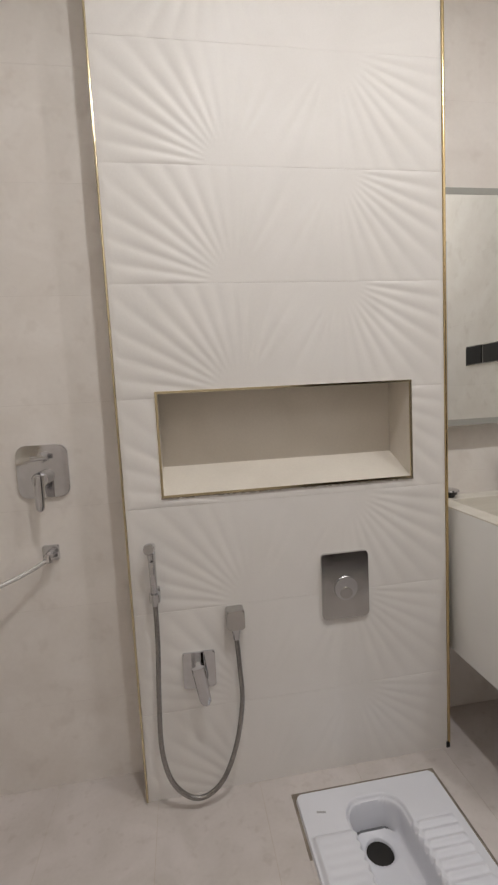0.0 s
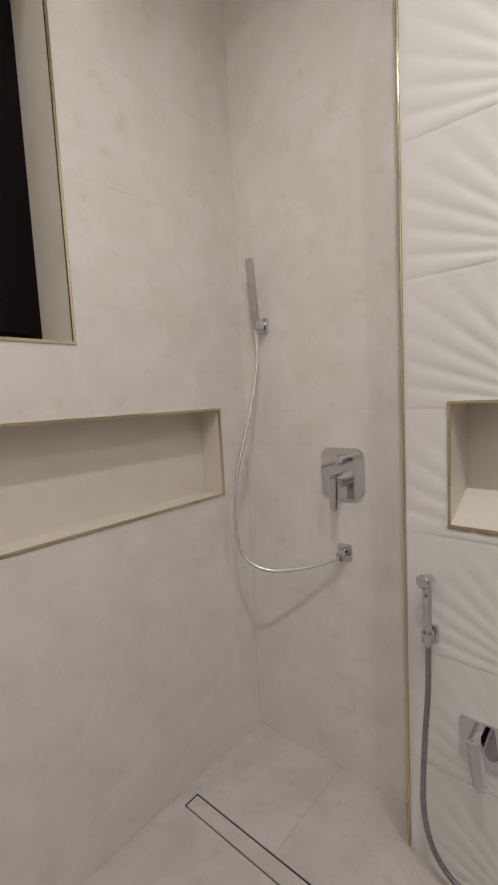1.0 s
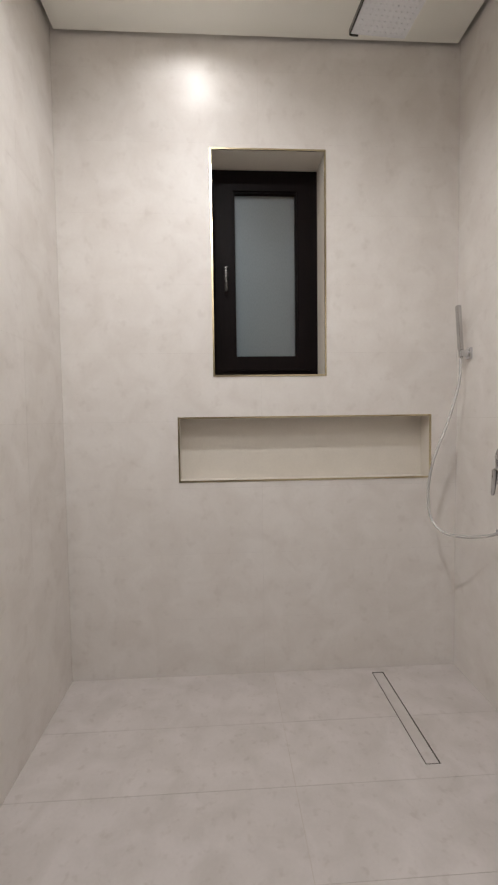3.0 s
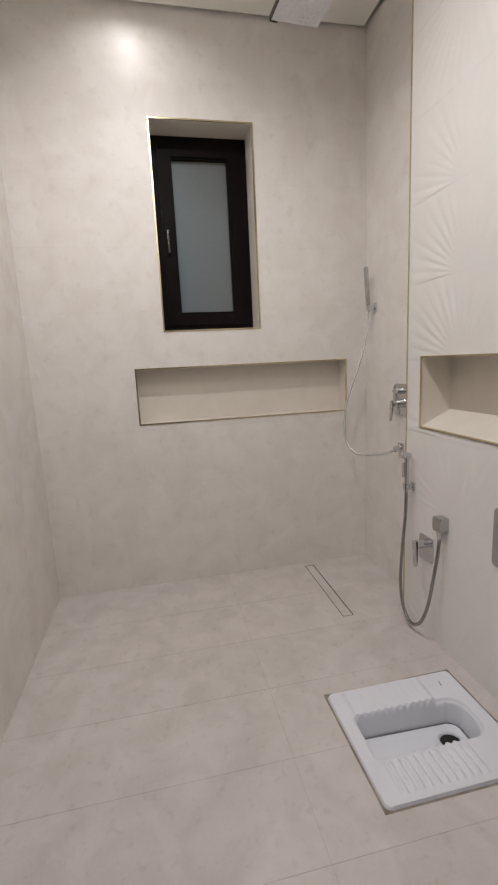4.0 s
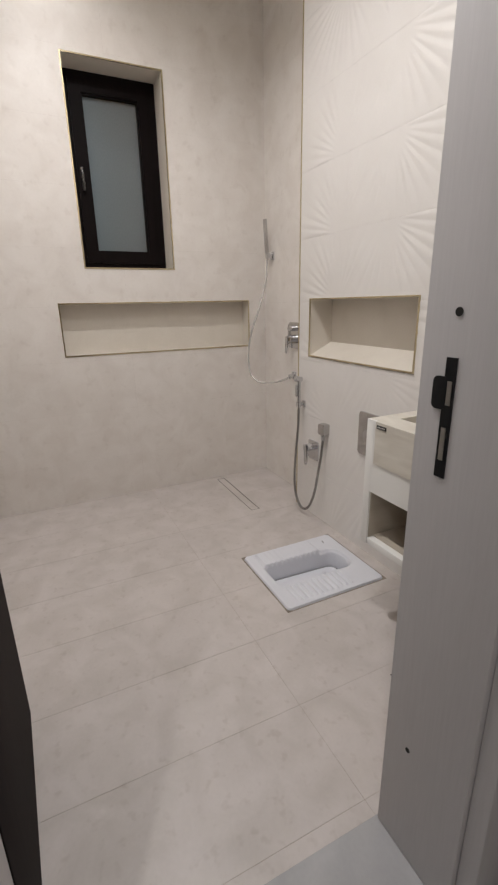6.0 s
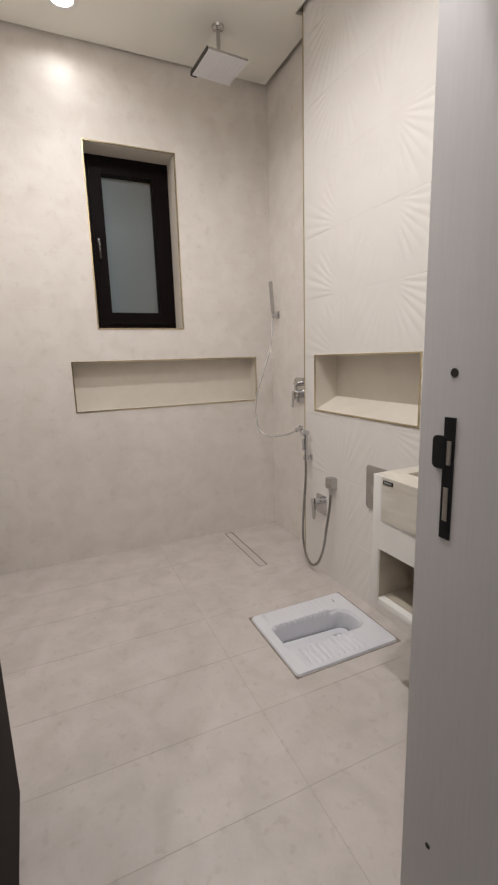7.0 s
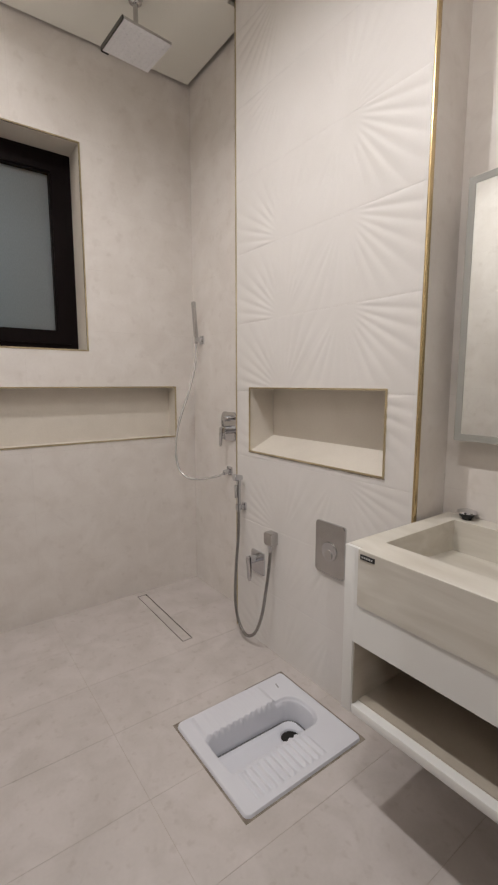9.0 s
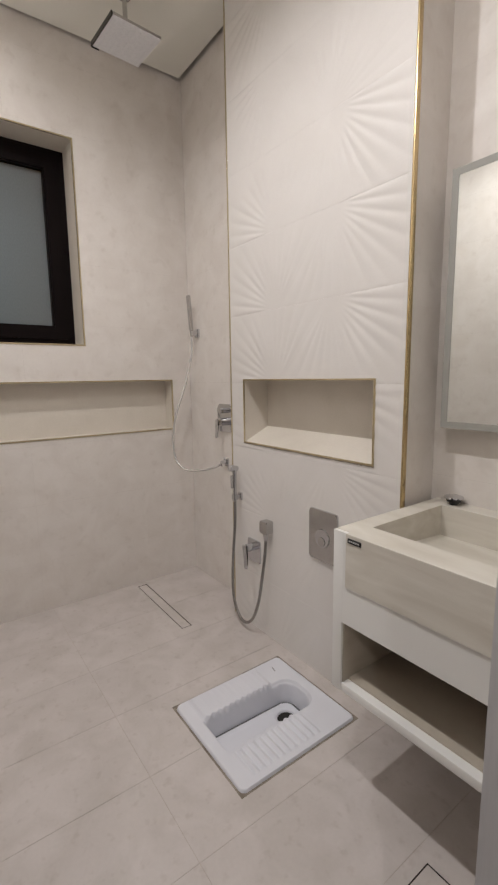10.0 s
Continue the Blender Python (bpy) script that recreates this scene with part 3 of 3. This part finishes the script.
face.transform(tilt)
part("spray_face", face, NOZZLES, head, "pale grey nozzle face")
nubs = bmesh.new()
for i in range(9):
    for j in range(9):
        bmesh.ops.create_cone(nubs, cap_ends=True, segments=6, radius1=0.0026, radius2=0.0036, depth=0.004, matrix=tilt @ Matrix.Translation((-0.096 + 0.024 * i, -0.096 + 0.024 * j, -0.006)))
tagged(part("nozzles", nubs, NOZZLES, head), kind="stuff")

hand = thing("hand_shower", (0.118, SHOWER_Y, 1.60), "slim chrome hand shower in its wall holder with a silver hose", "hand shower")
hb = bmesh.new()
box(hb, 0.098, 0.140, SHOWER_Y - 0.012, SHOWER_Y + 0.002, 1.575, 1.628, bevel=0.003)
box(hb, 0.104, 0.134, SHOWER_Y - 0.052, SHOWER_Y - 0.010, 1.586, 1.618, bevel=0.004)
part("holder", hb, CHROME, hand, smooth=True)
hb = bmesh.new()
box(hb, -0.013, 0.013, -0.010, 0.010, 0.01, 0.225, bevel=0.004)
rod(hb, (0, 0, -0.03), (0, 0, 0.02), 0.008, 0.010)
hb.transform(pose(0.117, SHOWER_Y - 0.045, 1.607, 3, -2, 0))
part("handset", hb, BRUSHED, hand, smooth=True)
hose = curve_points([(0.117, 2.140, 1.580), (0.120, 2.132, 1.46), (0.113, 2.085, 1.28), (0.103, 2.015, 1.08), (0.102, 1.992, 0.92), (0.128, 2.000, 0.800), (0.195, 2.035, 0.750),
                     (0.290, 2.085, 0.756), (0.370, 2.125, 0.780), (0.424, SHOWER_Y - 0.040, 0.806)], 14)
part("hose", tube(bmesh.new(), hose, 0.0068, 12, 0.05), HOSE_PVC, hand, "silver plastic shower hose", smooth=60)

wall_outlet = thing("hose_outlet", (0.424, SHOWER_Y, 0.812), "square chrome wall outlet feeding the shower hose", "wall outlet")
part("plate", plate(bmesh.new(), 0.424, 0.816, 0.050, 0.050, SHOWER_Y - 0.008, SHOWER_Y + 0.002, 0.005, edge=0.002), CHROME, wall_outlet, smooth=True)
part("spout", rod(rod(bmesh.new(), (0.424, SHOWER_Y - 0.008, 0.816), (0.424, SHOWER_Y - 0.045, 0.812), 0.013), (0.424, SHOWER_Y - 0.036, 0.818), (0.424, SHOWER_Y - 0.040, 0.795), 0.011), CHROME, wall_outlet, smooth=True)

mixer = thing("shower_mixer", (0.424, SHOWER_Y, 1.0), "chrome concealed shower mixer with rounded square plate", "shower mixer")
part("plate", plate(bmesh.new(), 0.424, 1.083, 0.155, 0.168, SHOWER_Y - 0.010, SHOWER_Y + 0.002, 0.030, 8, edge=0.003), CHROME, mixer, smooth=True)
part("diverter", rod(rod(bmesh.new(), (0.424, SHOWER_Y - 0.010, 1.128), (0.424, SHOWER_Y - 0.045, 1.128), 0.017, 0.016), (0.400, SHOWER_Y - 0.040, 1.128), (0.448, SHOWER_Y - 0.040, 1.128), 0.008), CHROME, mixer, smooth=True)
part("cartridge", rod(rod(bmesh.new(), (0.424, SHOWER_Y - 0.010, 1.062), (0.424, SHOWER_Y - 0.050, 1.062), 0.024), (0.424, SHOWER_Y - 0.050, 1.062), (0.424, SHOWER_Y - 0.062, 1.062), 0.024, 0.019), CHROME, mixer, smooth=True)
lv = paddle(0.0165, 0.0135, 0.092, 0.010)
lv.transform(pose(0.424, SHOWER_Y - 0.062, 1.060, -2, 0, 0))
part("lever", lv, CHROME, mixer, smooth=True)

# ---- bidet sprayer, its mixer, flush plate ----
bidet = thing("bidet_sprayer", (0.752, PANEL_Y, 0.69), "chrome bidet sprayer on a wall bracket with a steel hose", "bidet sprayer")
bb = bmesh.new()
box(bb, 0.738, 0.768, PANEL_Y - 0.012, PANEL_Y + 0.002, 0.676, 0.716, bevel=0.003)
rod(bb, (0.753, PANEL_Y - 0.010, 0.697), (0.753, PANEL_Y - 0.035, 0.697), 0.009)
rod(bb, (0.753, PANEL_Y - 0.041, 0.684), (0.753, PANEL_Y - 0.041, 0.710), 0.0165)
part("bracket", bb, CHROME, bidet, smooth=True)
bb = bmesh.new()
rod(bb, (0.753, PANEL_Y - 0.041, 0.672), (0.752, PANEL_Y - 0.041, 0.835), 0.0095, 0.0115)
rod(bb, (0.752, PANEL_Y - 0.022, 0.848), (0.748, PANEL_Y - 0.064, 0.854), 0.0135, 0.0175, 28)
rod(bb, (0.748, PANEL_Y - 0.064, 0.854), (0.7475, PANEL_Y - 0.068, 0.8545), 0.0175, 0.0140, 28)
rod(bb, (0.752, PANEL_Y - 0.041, 0.815), (0.751, PANEL_Y - 0.040, 0.846), 0.0115, 0.0135)
part("handset", bb, CHROME, bidet, smooth=True)
bb = bmesh.new()
box(bb, 0.746, 0.758, PANEL_Y - 0.064, PANEL_Y - 0.054, 0.745, 0.815, bevel=0.003)
part("trigger", bb, CHROME, bidet, smooth=True)
loop = curve_points([(0.753, PANEL_Y - 0.041, 0.672), (0.752, PANEL_Y - 0.043, 0.55), (0.744, PANEL_Y - 0.052, 0.38), (0.742, PANEL_Y - 0.058, 0.22), (0.765, PANEL_Y - 0.062, 0.115),
                     (0.815, PANEL_Y - 0.064, 0.054), (0.871, PANEL_Y - 0.064, 0.046), (0.928, PANEL_Y - 0.062, 0.094), (0.973, PANEL_Y - 0.058, 0.200), (0.998, PANEL_Y - 0.054, 0.330),
                     (0.998, PANEL_Y - 0.036, 0.44), (0.994, PANEL_Y - 0.024, 0.530)], 18)
part("hose", tube(bmesh.new(), loop, 0.0076, 12, 0.06), HOSE_STEEL, bidet, "ribbed grey steel hose", smooth=60)

elbow = thing("bidet_outlet", (0.994, PANEL_Y, 0.57), "square chrome wall elbow feeding the bidet hose", "wall outlet")
part("plate", plate(bmesh.new(), 0.994, 0.592, 0.056, 0.062, PANEL_Y - 0.042, PANEL_Y + 0.002, 0.006, edge=0.004), BRUSHED, elbow, smooth=True)
part("spout", rod(rod(bmesh.new(), (0.994, PANEL_Y - 0.024, 0.564), (0.994, PANEL_Y - 0.024, 0.544), 0.0135), (0.994, PANEL_Y - 0.024, 0.545), (0.994, PANEL_Y - 0.024, 0.524), 0.0105), CHROME, elbow, smooth=True)

bmix = thing("bidet_mixer", (0.872, PANEL_Y, 0.414), "chrome single-lever mixer on a square wall plate", "mixer tap")
part("plate", plate(bmesh.new(), 0.872, 0.428, 0.104, 0.118, PANEL_Y - 0.009, PANEL_Y + 0.002, 0.008, edge=0.003), CHROME, bmix, smooth=True)
part("cartridge", rod(rod(bmesh.new(), (0.869, PANEL_Y - 0.009, 0.451), (0.869, PANEL_Y - 0.055, 0.451), 0.021), (0.869, PANEL_Y - 0.055, 0.451), (0.869, PANEL_Y - 0.068, 0.451), 0.021, 0.016), CHROME, bmix, smooth=True)
lv = paddle(0.0205, 0.0175, 0.104, 0.011)
lv.transform(pose(0.870, PANEL_Y - 0.062, 0.453, -2, -9, 0))
part("lever", lv, CHROME, bmix, smooth=True)

flush = thing("flush_plate", (1.366, PANEL_Y, 0.53), "satin chrome dual-flush plate above the squat pan", "flush plate")
part("plate", plate(bmesh.new(), 1.366, 0.650, 0.160, 0.222, PANEL_Y - 0.012, PANEL_Y + 0.004, 0.012, edge=0.003), BRUSHED, flush, smooth=True)
part("button_gap", rod(bmesh.new(), (1.366, PANEL_Y - 0.0128, 0.642), (1.366, PANEL_Y - 0.010, 0.642), 0.0435, 0.0435, 40), BRUSHED, flush, "satin ring round the button")
part("button", rod(bmesh.new(), (1.366, PANEL_Y - 0.017, 0.642), (1.366, PANEL_Y - 0.010, 0.642), 0.039, 0.0415, 40), CHROME, flush, smooth=True)
part("small_button", rod(bmesh.new(), (1.366, PANEL_Y - 0.020, 0.627), (1.366, PANEL_Y - 0.015, 0.627), 0.020, 0.021, 32), BRUSHED, flush, smooth=True)

# ---- squat pan ----
pan = thing("squat_toilet", ((PAN[0] + PAN[1]) / 2, (PAN[2] + PAN[3]) / 2, 0), "white ceramic squat toilet set into the floor with ribbed foot rests", "squat toilet")


def pan_height(u, v, w, h):
    """u across and v along the pan, in metres from one corner."""
    eu, ev = min(u, w - u), min(v, h - v)
    edge = min(eu, ev) if max(eu, ev) > 0.024 else 0.024 - math.hypot(0.024 - eu, 0.024 - ev)
    z = 0.008 - 0.014 * (1 - soft(0, 0.005, edge))
    cu, half = 0.480 * w, 0.20 * w
    ridge = 0.5 + 0.5 * math.cos(2 * math.pi * v / 0.0285)
    along = soft(0, 0.012, min(v - 0.11 * h, 0.72 * h - v))
    z += along * 0.0012 * ridge * soft(0, 0.012, min(u - 0.05 * w, cu - half - u))
    z += along * (0.009 * ridge - 0.003) * soft(0, 0.012, min(u - cu - half - 0.003, 0.945 * w - u))
    z += 0.012 * soft(0, 0.016, min(v - 0.10 * h, 0.73 * h - v)) * soft(0, 0.014, min(u - 0.02 * w, cu - half + 0.02 - u))
    e0, e1, r = v - 0.088 * h, 0.905 * h - v, 0.066
    out = abs(u - cu)
    d = min(half - out, e0)
    for e, rr in ((e1, r), (e0, 0.02)):
        if e < rr and out > half - rr:
            d = min(d, rr - math.hypot(out - (half - rr), rr - e))
        elif e < rr:
            d = min(d, e)
    depth = 0.084 + 0.022 * (v / h)
    top = min(d, half - out - 0.008 * ridge * along)
    z -= 0.13 * depth * soft(0.0, 0.006, top) + 0.77 * depth * soft(0.009, 0.019, d) + 0.1 * depth * soft(0.016, 0.05, d)
    z -= 0.12 * soft(0.0165, 0.0190, d) * (1 - soft(0.0235, 0.0265, d)) * max(soft(0.02, 0.06, cu - u), soft(0.70 * h, 0.78 * h, v) * (1 - soft(0.03, 0.07, u - cu)))
    hole = math.hypot(u - cu + 0.003, v - 0.745 * h)
    z -= 0.004 * (1 - soft(0.040, 0.056, hole)) + 0.11 * (1 - soft(0.034, 0.042, hole))
    return z


pw, ph = PAN[1] - PAN[0], PAN[3] - PAN[2]
bm = bmesh.new()
NU, NV = 190, 190
grid = [[bm.verts.new((PAN[0] + pw * i / NU, PAN[2] + ph * j / NV, pan_height(pw * i / NU, ph * j / NV, pw, ph))) for i in range(NU + 1)] for j in range(NV + 1)]
for j in range(NV):
    for i in range(NU):
        bm.faces.new((grid[j][i], grid[j][i + 1], grid[j + 1][i + 1], grid[j + 1][i]))
part("bowl", bm, CERAMIC, pan, smooth=70)
# Strip just below the groove's rim; its dark colour paints the shade there.
slot = bmesh.new()
for j in range(NV):
    for i in range(NU):
        u, v = pw * (i + 0.5) / NU, ph * (j + 0.5) / NV
        if pan_height(u, v, pw, ph) < -0.135 and math.hypot(u - 0.480 * pw + 0.003, v - 0.745 * ph) > 0.06:
            box(slot, PAN[0] + pw * i / NU, PAN[0] + pw * (i + 1) / NU, PAN[2] + ph * j / NV, PAN[2] + ph * (j + 1) / NV, -0.16, -0.0735 - 0.0205 * v / ph)
part("slot_shade_strip", slot, SLOT_SHADE, pan, "dark strip painted as shade in the slot round the bowl floor")
part("trap_hole", rod(bmesh.new(), (PAN[0] + 0.480 * pw - 0.003, PAN[2] + 0.745 * ph, -0.205), (PAN[0] + 0.480 * pw - 0.003, PAN[2] + 0.745 * ph, -0.106), 0.0405), HOLE, pan, "dark trap opening")

mark = cube(-0.014, 0.014, -0.003, 0.003, -0.001, 0.0006)
mark.transform(pose(PAN[0] + 0.137 * pw, PAN[2] + 0.856 * ph, 0.0082, 0, 0, -12))
part("maker_mark", mark, MARBLE, pan, "small grey printed bar")

# ---- floor drains ----
drain = thing("linear_drain", ((CHANNEL[0] + CHANNEL[1]) / 2, (CHANNEL[2] + CHANNEL[3]) / 2, -0.06), "narrow linear floor drain with a tiled insert", "floor drain")
c = CHANNEL
part("channel_frame", slab(bmesh.new(), "z", -0.06, 0.0008, without([c], [grown(c, -0.0022)])), HOSE_STEEL, drain, "thin steel frame")
part("insert", slab(bmesh.new(), "z", -0.06, 0.0, [grown(c, -0.0052)]), FLOOR_TILE, drain, "floor-tile insert")
cover = thing("access_cover", ((COVER[0] + COVER[1]) / 2, (COVER[2] + COVER[3]) / 2, -0.01), "square tiled floor drain cover with a dark joint", "floor drain")
part("cover_frame", slab(bmesh.new(), "z", -0.0048, 0.0006, without([COVER], [grown(COVER, -0.001)])), DARK_CHROME, cover)
part("insert", slab(bmesh.new(), "z", -0.0048, 0.0, [grown(COVER, -0.0035)]), FLOOR_TILE, cover, "floor-tile insert")

# ---- vanity ----
VX0, VX1, VY, VTOP = 1.760, DOOR_X - 0.004, 1.694, 0.872
vanity = thing("vanity_cabinet", (VX0, VY, 0.36), "white lacquered wall-hung vanity cabinet with an open shelf", "vanity cabinet")
SIDE = 0.036
INSET = 0.052
part("side_panel", cube(VX0, VX0 + SIDE, VY - 0.001, MIRROR_Y - 0.001, 0.360, VTOP - 0.0045, bevel=0.0015), LACQUER, vanity, smooth=True)
part("corner_filler", cube(VX0 + SIDE, VX0 + INSET - 0.0005, VY - 0.001, VY + 0.012, 0.707, VTOP - 0.001), LACQUER, vanity)
part("corner_cap", cube(VX0, VX0 + SIDE, VY - 0.001, VY + 0.012, VTOP - 0.0045, VTOP - 0.001), LACQUER, vanity)
part("side_panel", cube(VX1 - SIDE, VX1, VY, MIRROR_Y - 0.001, 0.360, 0.70, bevel=0.004), LACQUER, vanity, smooth=True)
part("front_rail", cube(VX0 + SIDE, VX1 - SIDE, VY - 0.001, VY + 0.022, 0.588, 0.707), LACQUER, vanity)
part("bottom_shelf", cube(VX0 + SIDE, VX1 - SIDE, VY + 0.001, MIRROR_Y - 0.001, 0.360, 0.388, bevel=0.003), LACQUER, vanity, smooth=True)
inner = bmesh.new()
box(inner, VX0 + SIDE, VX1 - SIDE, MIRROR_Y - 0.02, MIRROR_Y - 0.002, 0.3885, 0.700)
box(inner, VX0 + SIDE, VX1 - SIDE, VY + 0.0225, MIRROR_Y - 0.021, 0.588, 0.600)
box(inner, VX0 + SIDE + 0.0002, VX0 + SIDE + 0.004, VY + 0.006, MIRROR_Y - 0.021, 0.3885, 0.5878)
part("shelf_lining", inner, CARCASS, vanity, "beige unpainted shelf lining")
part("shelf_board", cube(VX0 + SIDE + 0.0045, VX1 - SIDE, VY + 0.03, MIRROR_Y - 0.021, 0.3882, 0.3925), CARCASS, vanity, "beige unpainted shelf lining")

basin = thing("wash_basin", (VX0 + SIDE, VY, 0.70), "rectangular cream veined stone wash basin, empty", "wash basin")
BX0, BX1, BY0, BY1 = VX0 + INSET, VX1, VY - 0.006, MIRROR_Y - 0.001
bs = bmesh.new()
inn = (BX0 + 0.012, BX1 - 0.05, BY0 + 0.105, BY1 - 0.075)
loops = []
for (a0, a1, b0, b1), z in (((BX0, BX1, BY0, BY1), 0.708), ((BX0, BX1, BY0, BY1), VTOP), (inn, VTOP), (inn, 0.708)):
    loops.append([bs.verts.new(p) for p in ((a0, b0, z), (a1, b0, z), (a1, b1, z), (a0, b1, z))])
for a, b in zip(loops, loops[1:] + loops[:1]):
    for i in range(4):
        bs.faces.new((a[i], a[(i + 1) % 4], b[(i + 1) % 4], b[i]))
bmesh.ops.bevel(bs, geom=[e for e in bs.edges if all(v.co.z > VTOP - 0.001 for v in e.verts) and e.calc_length() > 0.2 and not all(abs(v.co.x - BX0) < 1e-4 for v in e.verts)], offset=0.0012, segments=1, affect="EDGES")
part("block", bs, STONE, basin)
bed = bmesh.new()
vs = [bed.verts.new(p) for p in ((inn[0], inn[2], 0.790), (inn[1], inn[2], 0.790), (inn[1], inn[3], 0.765), (inn[0], inn[3], 0.765))]
lo = [bed.verts.new((v.co.x, v.co.y, 0.709)) for v in vs]
bed.faces.new(vs)
bed.faces.new(lo[::-1])
for i in range(4):
    bed.faces.new((vs[i], vs[(i + 1) % 4], lo[(i + 1) % 4], lo[i]))
part("sloping_bed", bed, STONE, basin)
part("rim_cap", box(cube(VX0 + 0.001, VX0 + SIDE, VY + 0.0125, BY1, VTOP - 0.0043, VTOP), VX0 + SIDE, BX0 - 0.00005, VY + 0.0125, BY1, VTOP - 0.03, VTOP), STONE, basin)
tag = part("name_plate", cube(BX0 + 0.008, BX0 + 0.056, BY0 - 0.003, BY0 + 0.001, VTOP - 0.025, VTOP - 0.011, bevel=0.001), BLACK, basin, "small black name plate with pale bars")
for i in range(5):
    part("printed_bar", cube(BX0 + 0.014 + 0.0078 * i, BX0 + 0.0188 + 0.0078 * i, BY0 - 0.0036, BY0 - 0.0028, VTOP - 0.020, VTOP - 0.0155), PALE_BAR, tag)

plug = thing("drain_plug", (1.846, 2.204, VTOP), "chrome pop-up drain plug lying loose on the basin rim", "drain plug")
part("cap", rod(rod(bmesh.new(), (1.846, 2.204, VTOP + 0.024), (1.846, 2.204, VTOP + 0.029), 0.033, 0.031, 32), (1.846, 2.204, VTOP + 0.029), (1.846, 2.204, VTOP + 0.032), 0.031, 0.022, 32), CHROME, plug, smooth=True)
part("seal", rod(rod(bmesh.new(), (1.846, 2.204, VTOP), (1.846, 2.204, VTOP + 0.012), 0.015, 0.018, 24), (1.846, 2.204, VTOP + 0.012), (1.846, 2.204, VTOP + 0.024), 0.024, 0.026, 24), BLACK, plug, "black rubber seal", smooth=True)

tap = thing("basin_tap", (2.09, 2.20, VTOP), "chrome basin tap with a flat slanted spout", "basin tap")
TX = 2.092
part("body", rod(rod(bmesh.new(), (TX, 2.200, VTOP), (TX, 2.200, VTOP + 0.012), 0.027, 0.025, 28), (TX, 2.200, VTOP + 0.012), (TX, 2.200, VTOP + 0.150), 0.021, 0.021, 28), CHROME, tap, smooth=True)
sp = cube(-0.022, 0.022, -0.135, 0.01, -0.012, 0.012, bevel=0.006)
sp.transform(pose(TX, 2.200, VTOP + 0.142, 8, 0, 0))
part("spout", sp, CHROME, tap, smooth=True)
lv = cube(-0.018, 0.018, -0.10, 0.02, -0.006, 0.006, bevel=0.004)
lv.transform(pose(TX, 2.200, VTOP + 0.172, -8, 0, 0))
part("lever", lv, CHROME, tap, smooth=True)

# ---- mirror, switches ----
MX0, MX1, MZ0, MZ1 = 1.797, 2.395, 1.141, 1.970
mirror = thing("wall_mirror", ((MX0 + MX1) / 2, MIRROR_Y, MZ0), "rectangular wall mirror with an etched grey border", "mirror")
MIR_Y = 2.178
glass = part("glass", cube(MX0, MX1, MIR_Y, MIR_Y + 0.005, MZ0, MZ1), MIRROR, mirror)
part("backing", cube(MX0 + 0.03, MX1 - 0.03, MIR_Y + 0.005, MIRROR_Y - 0.0005, MZ0 + 0.03, MZ1 - 0.03), LACQUER, mirror)
part("etched_border", frame_strip(bmesh.new(), "y", MIR_Y - 0.0012, MIR_Y - 0.0002, (MX0 + 0.001, MX1 - 0.001, MZ0 + 0.001, MZ1 - 0.001), 0.022), FROST_BAND, mirror, "etched grey border")
for i in range(3):
    part("touch_mark", cube(2.026 + 0.014 * i, 2.036 + 0.014 * i, MIR_Y - 0.0015, MIR_Y - 0.0002, 1.250, 1.270), BLACK, mirror, "small black touch mark")

switch = thing("light_switch", (DOOR_X, 1.46, 1.345), "black two-gang light switch on the tiled wall", "light switch")
for y in (1.432, 1.568):
    part("rocker", cube(DOOR_X - 0.010, DOOR_X - 0.004, y + 0.004, y + 0.124, 1.402, 1.492, bevel=0.002), BLACK, switch)
part("switch_plate", cube(DOOR_X - 0.004, DOOR_X + 0.001, 1.430, 1.698, 1.396, 1.498, bevel=0.001), BRUSHED, switch)

# ---- tiles of floor and walls ----
XCUTS = [0.0, 0.380, 0.7133, 1.0467, 1.380, 1.7133, 2.0467, 2.380, DOOR_X]
tiles(floor, "z", -0.0115, 0.0, XCUTS, [LEFT_Y, 1.230, MIRROR_Y], [grown(PAN, 0.008), CHANNEL, COVER], FLOOR_TILE, 0.0012)
tiles(wall_window, "x", -TILE, 0.0, [LEFT_Y, 1.186, SHOWER_Y], ROWS_Z, [WINDOW, WINDOW_NICHE], WALL_TILE)
tiles(wall_shower, "y", SHOWER_Y, SHOWER_Y + TILE, [0.0, PANEL[0]], ROWS_Z, [], WALL_TILE)
tiles(wall_left, "y", LEFT_Y - TILE, LEFT_Y, [0.0, 0.4, 1.4, DOOR_X], ROWS_Z, [], WALL_TILE)
tiles(wall_mirror, "y", MIRROR_Y, MIRROR_Y + TILE, [PANEL[1], DOOR_X], ROWS_Z, [], WALL_TILE)
tiles(wall_door, "x", DOOR_X, DOOR_X + TILE, [LEFT_Y, MIRROR_Y], ROWS_Z, [(DOORWAY[0] - 0.03, DOORWAY[1] + 0.03, -0.02, DOORWAY[3] + 0.03)], WALL_TILE)
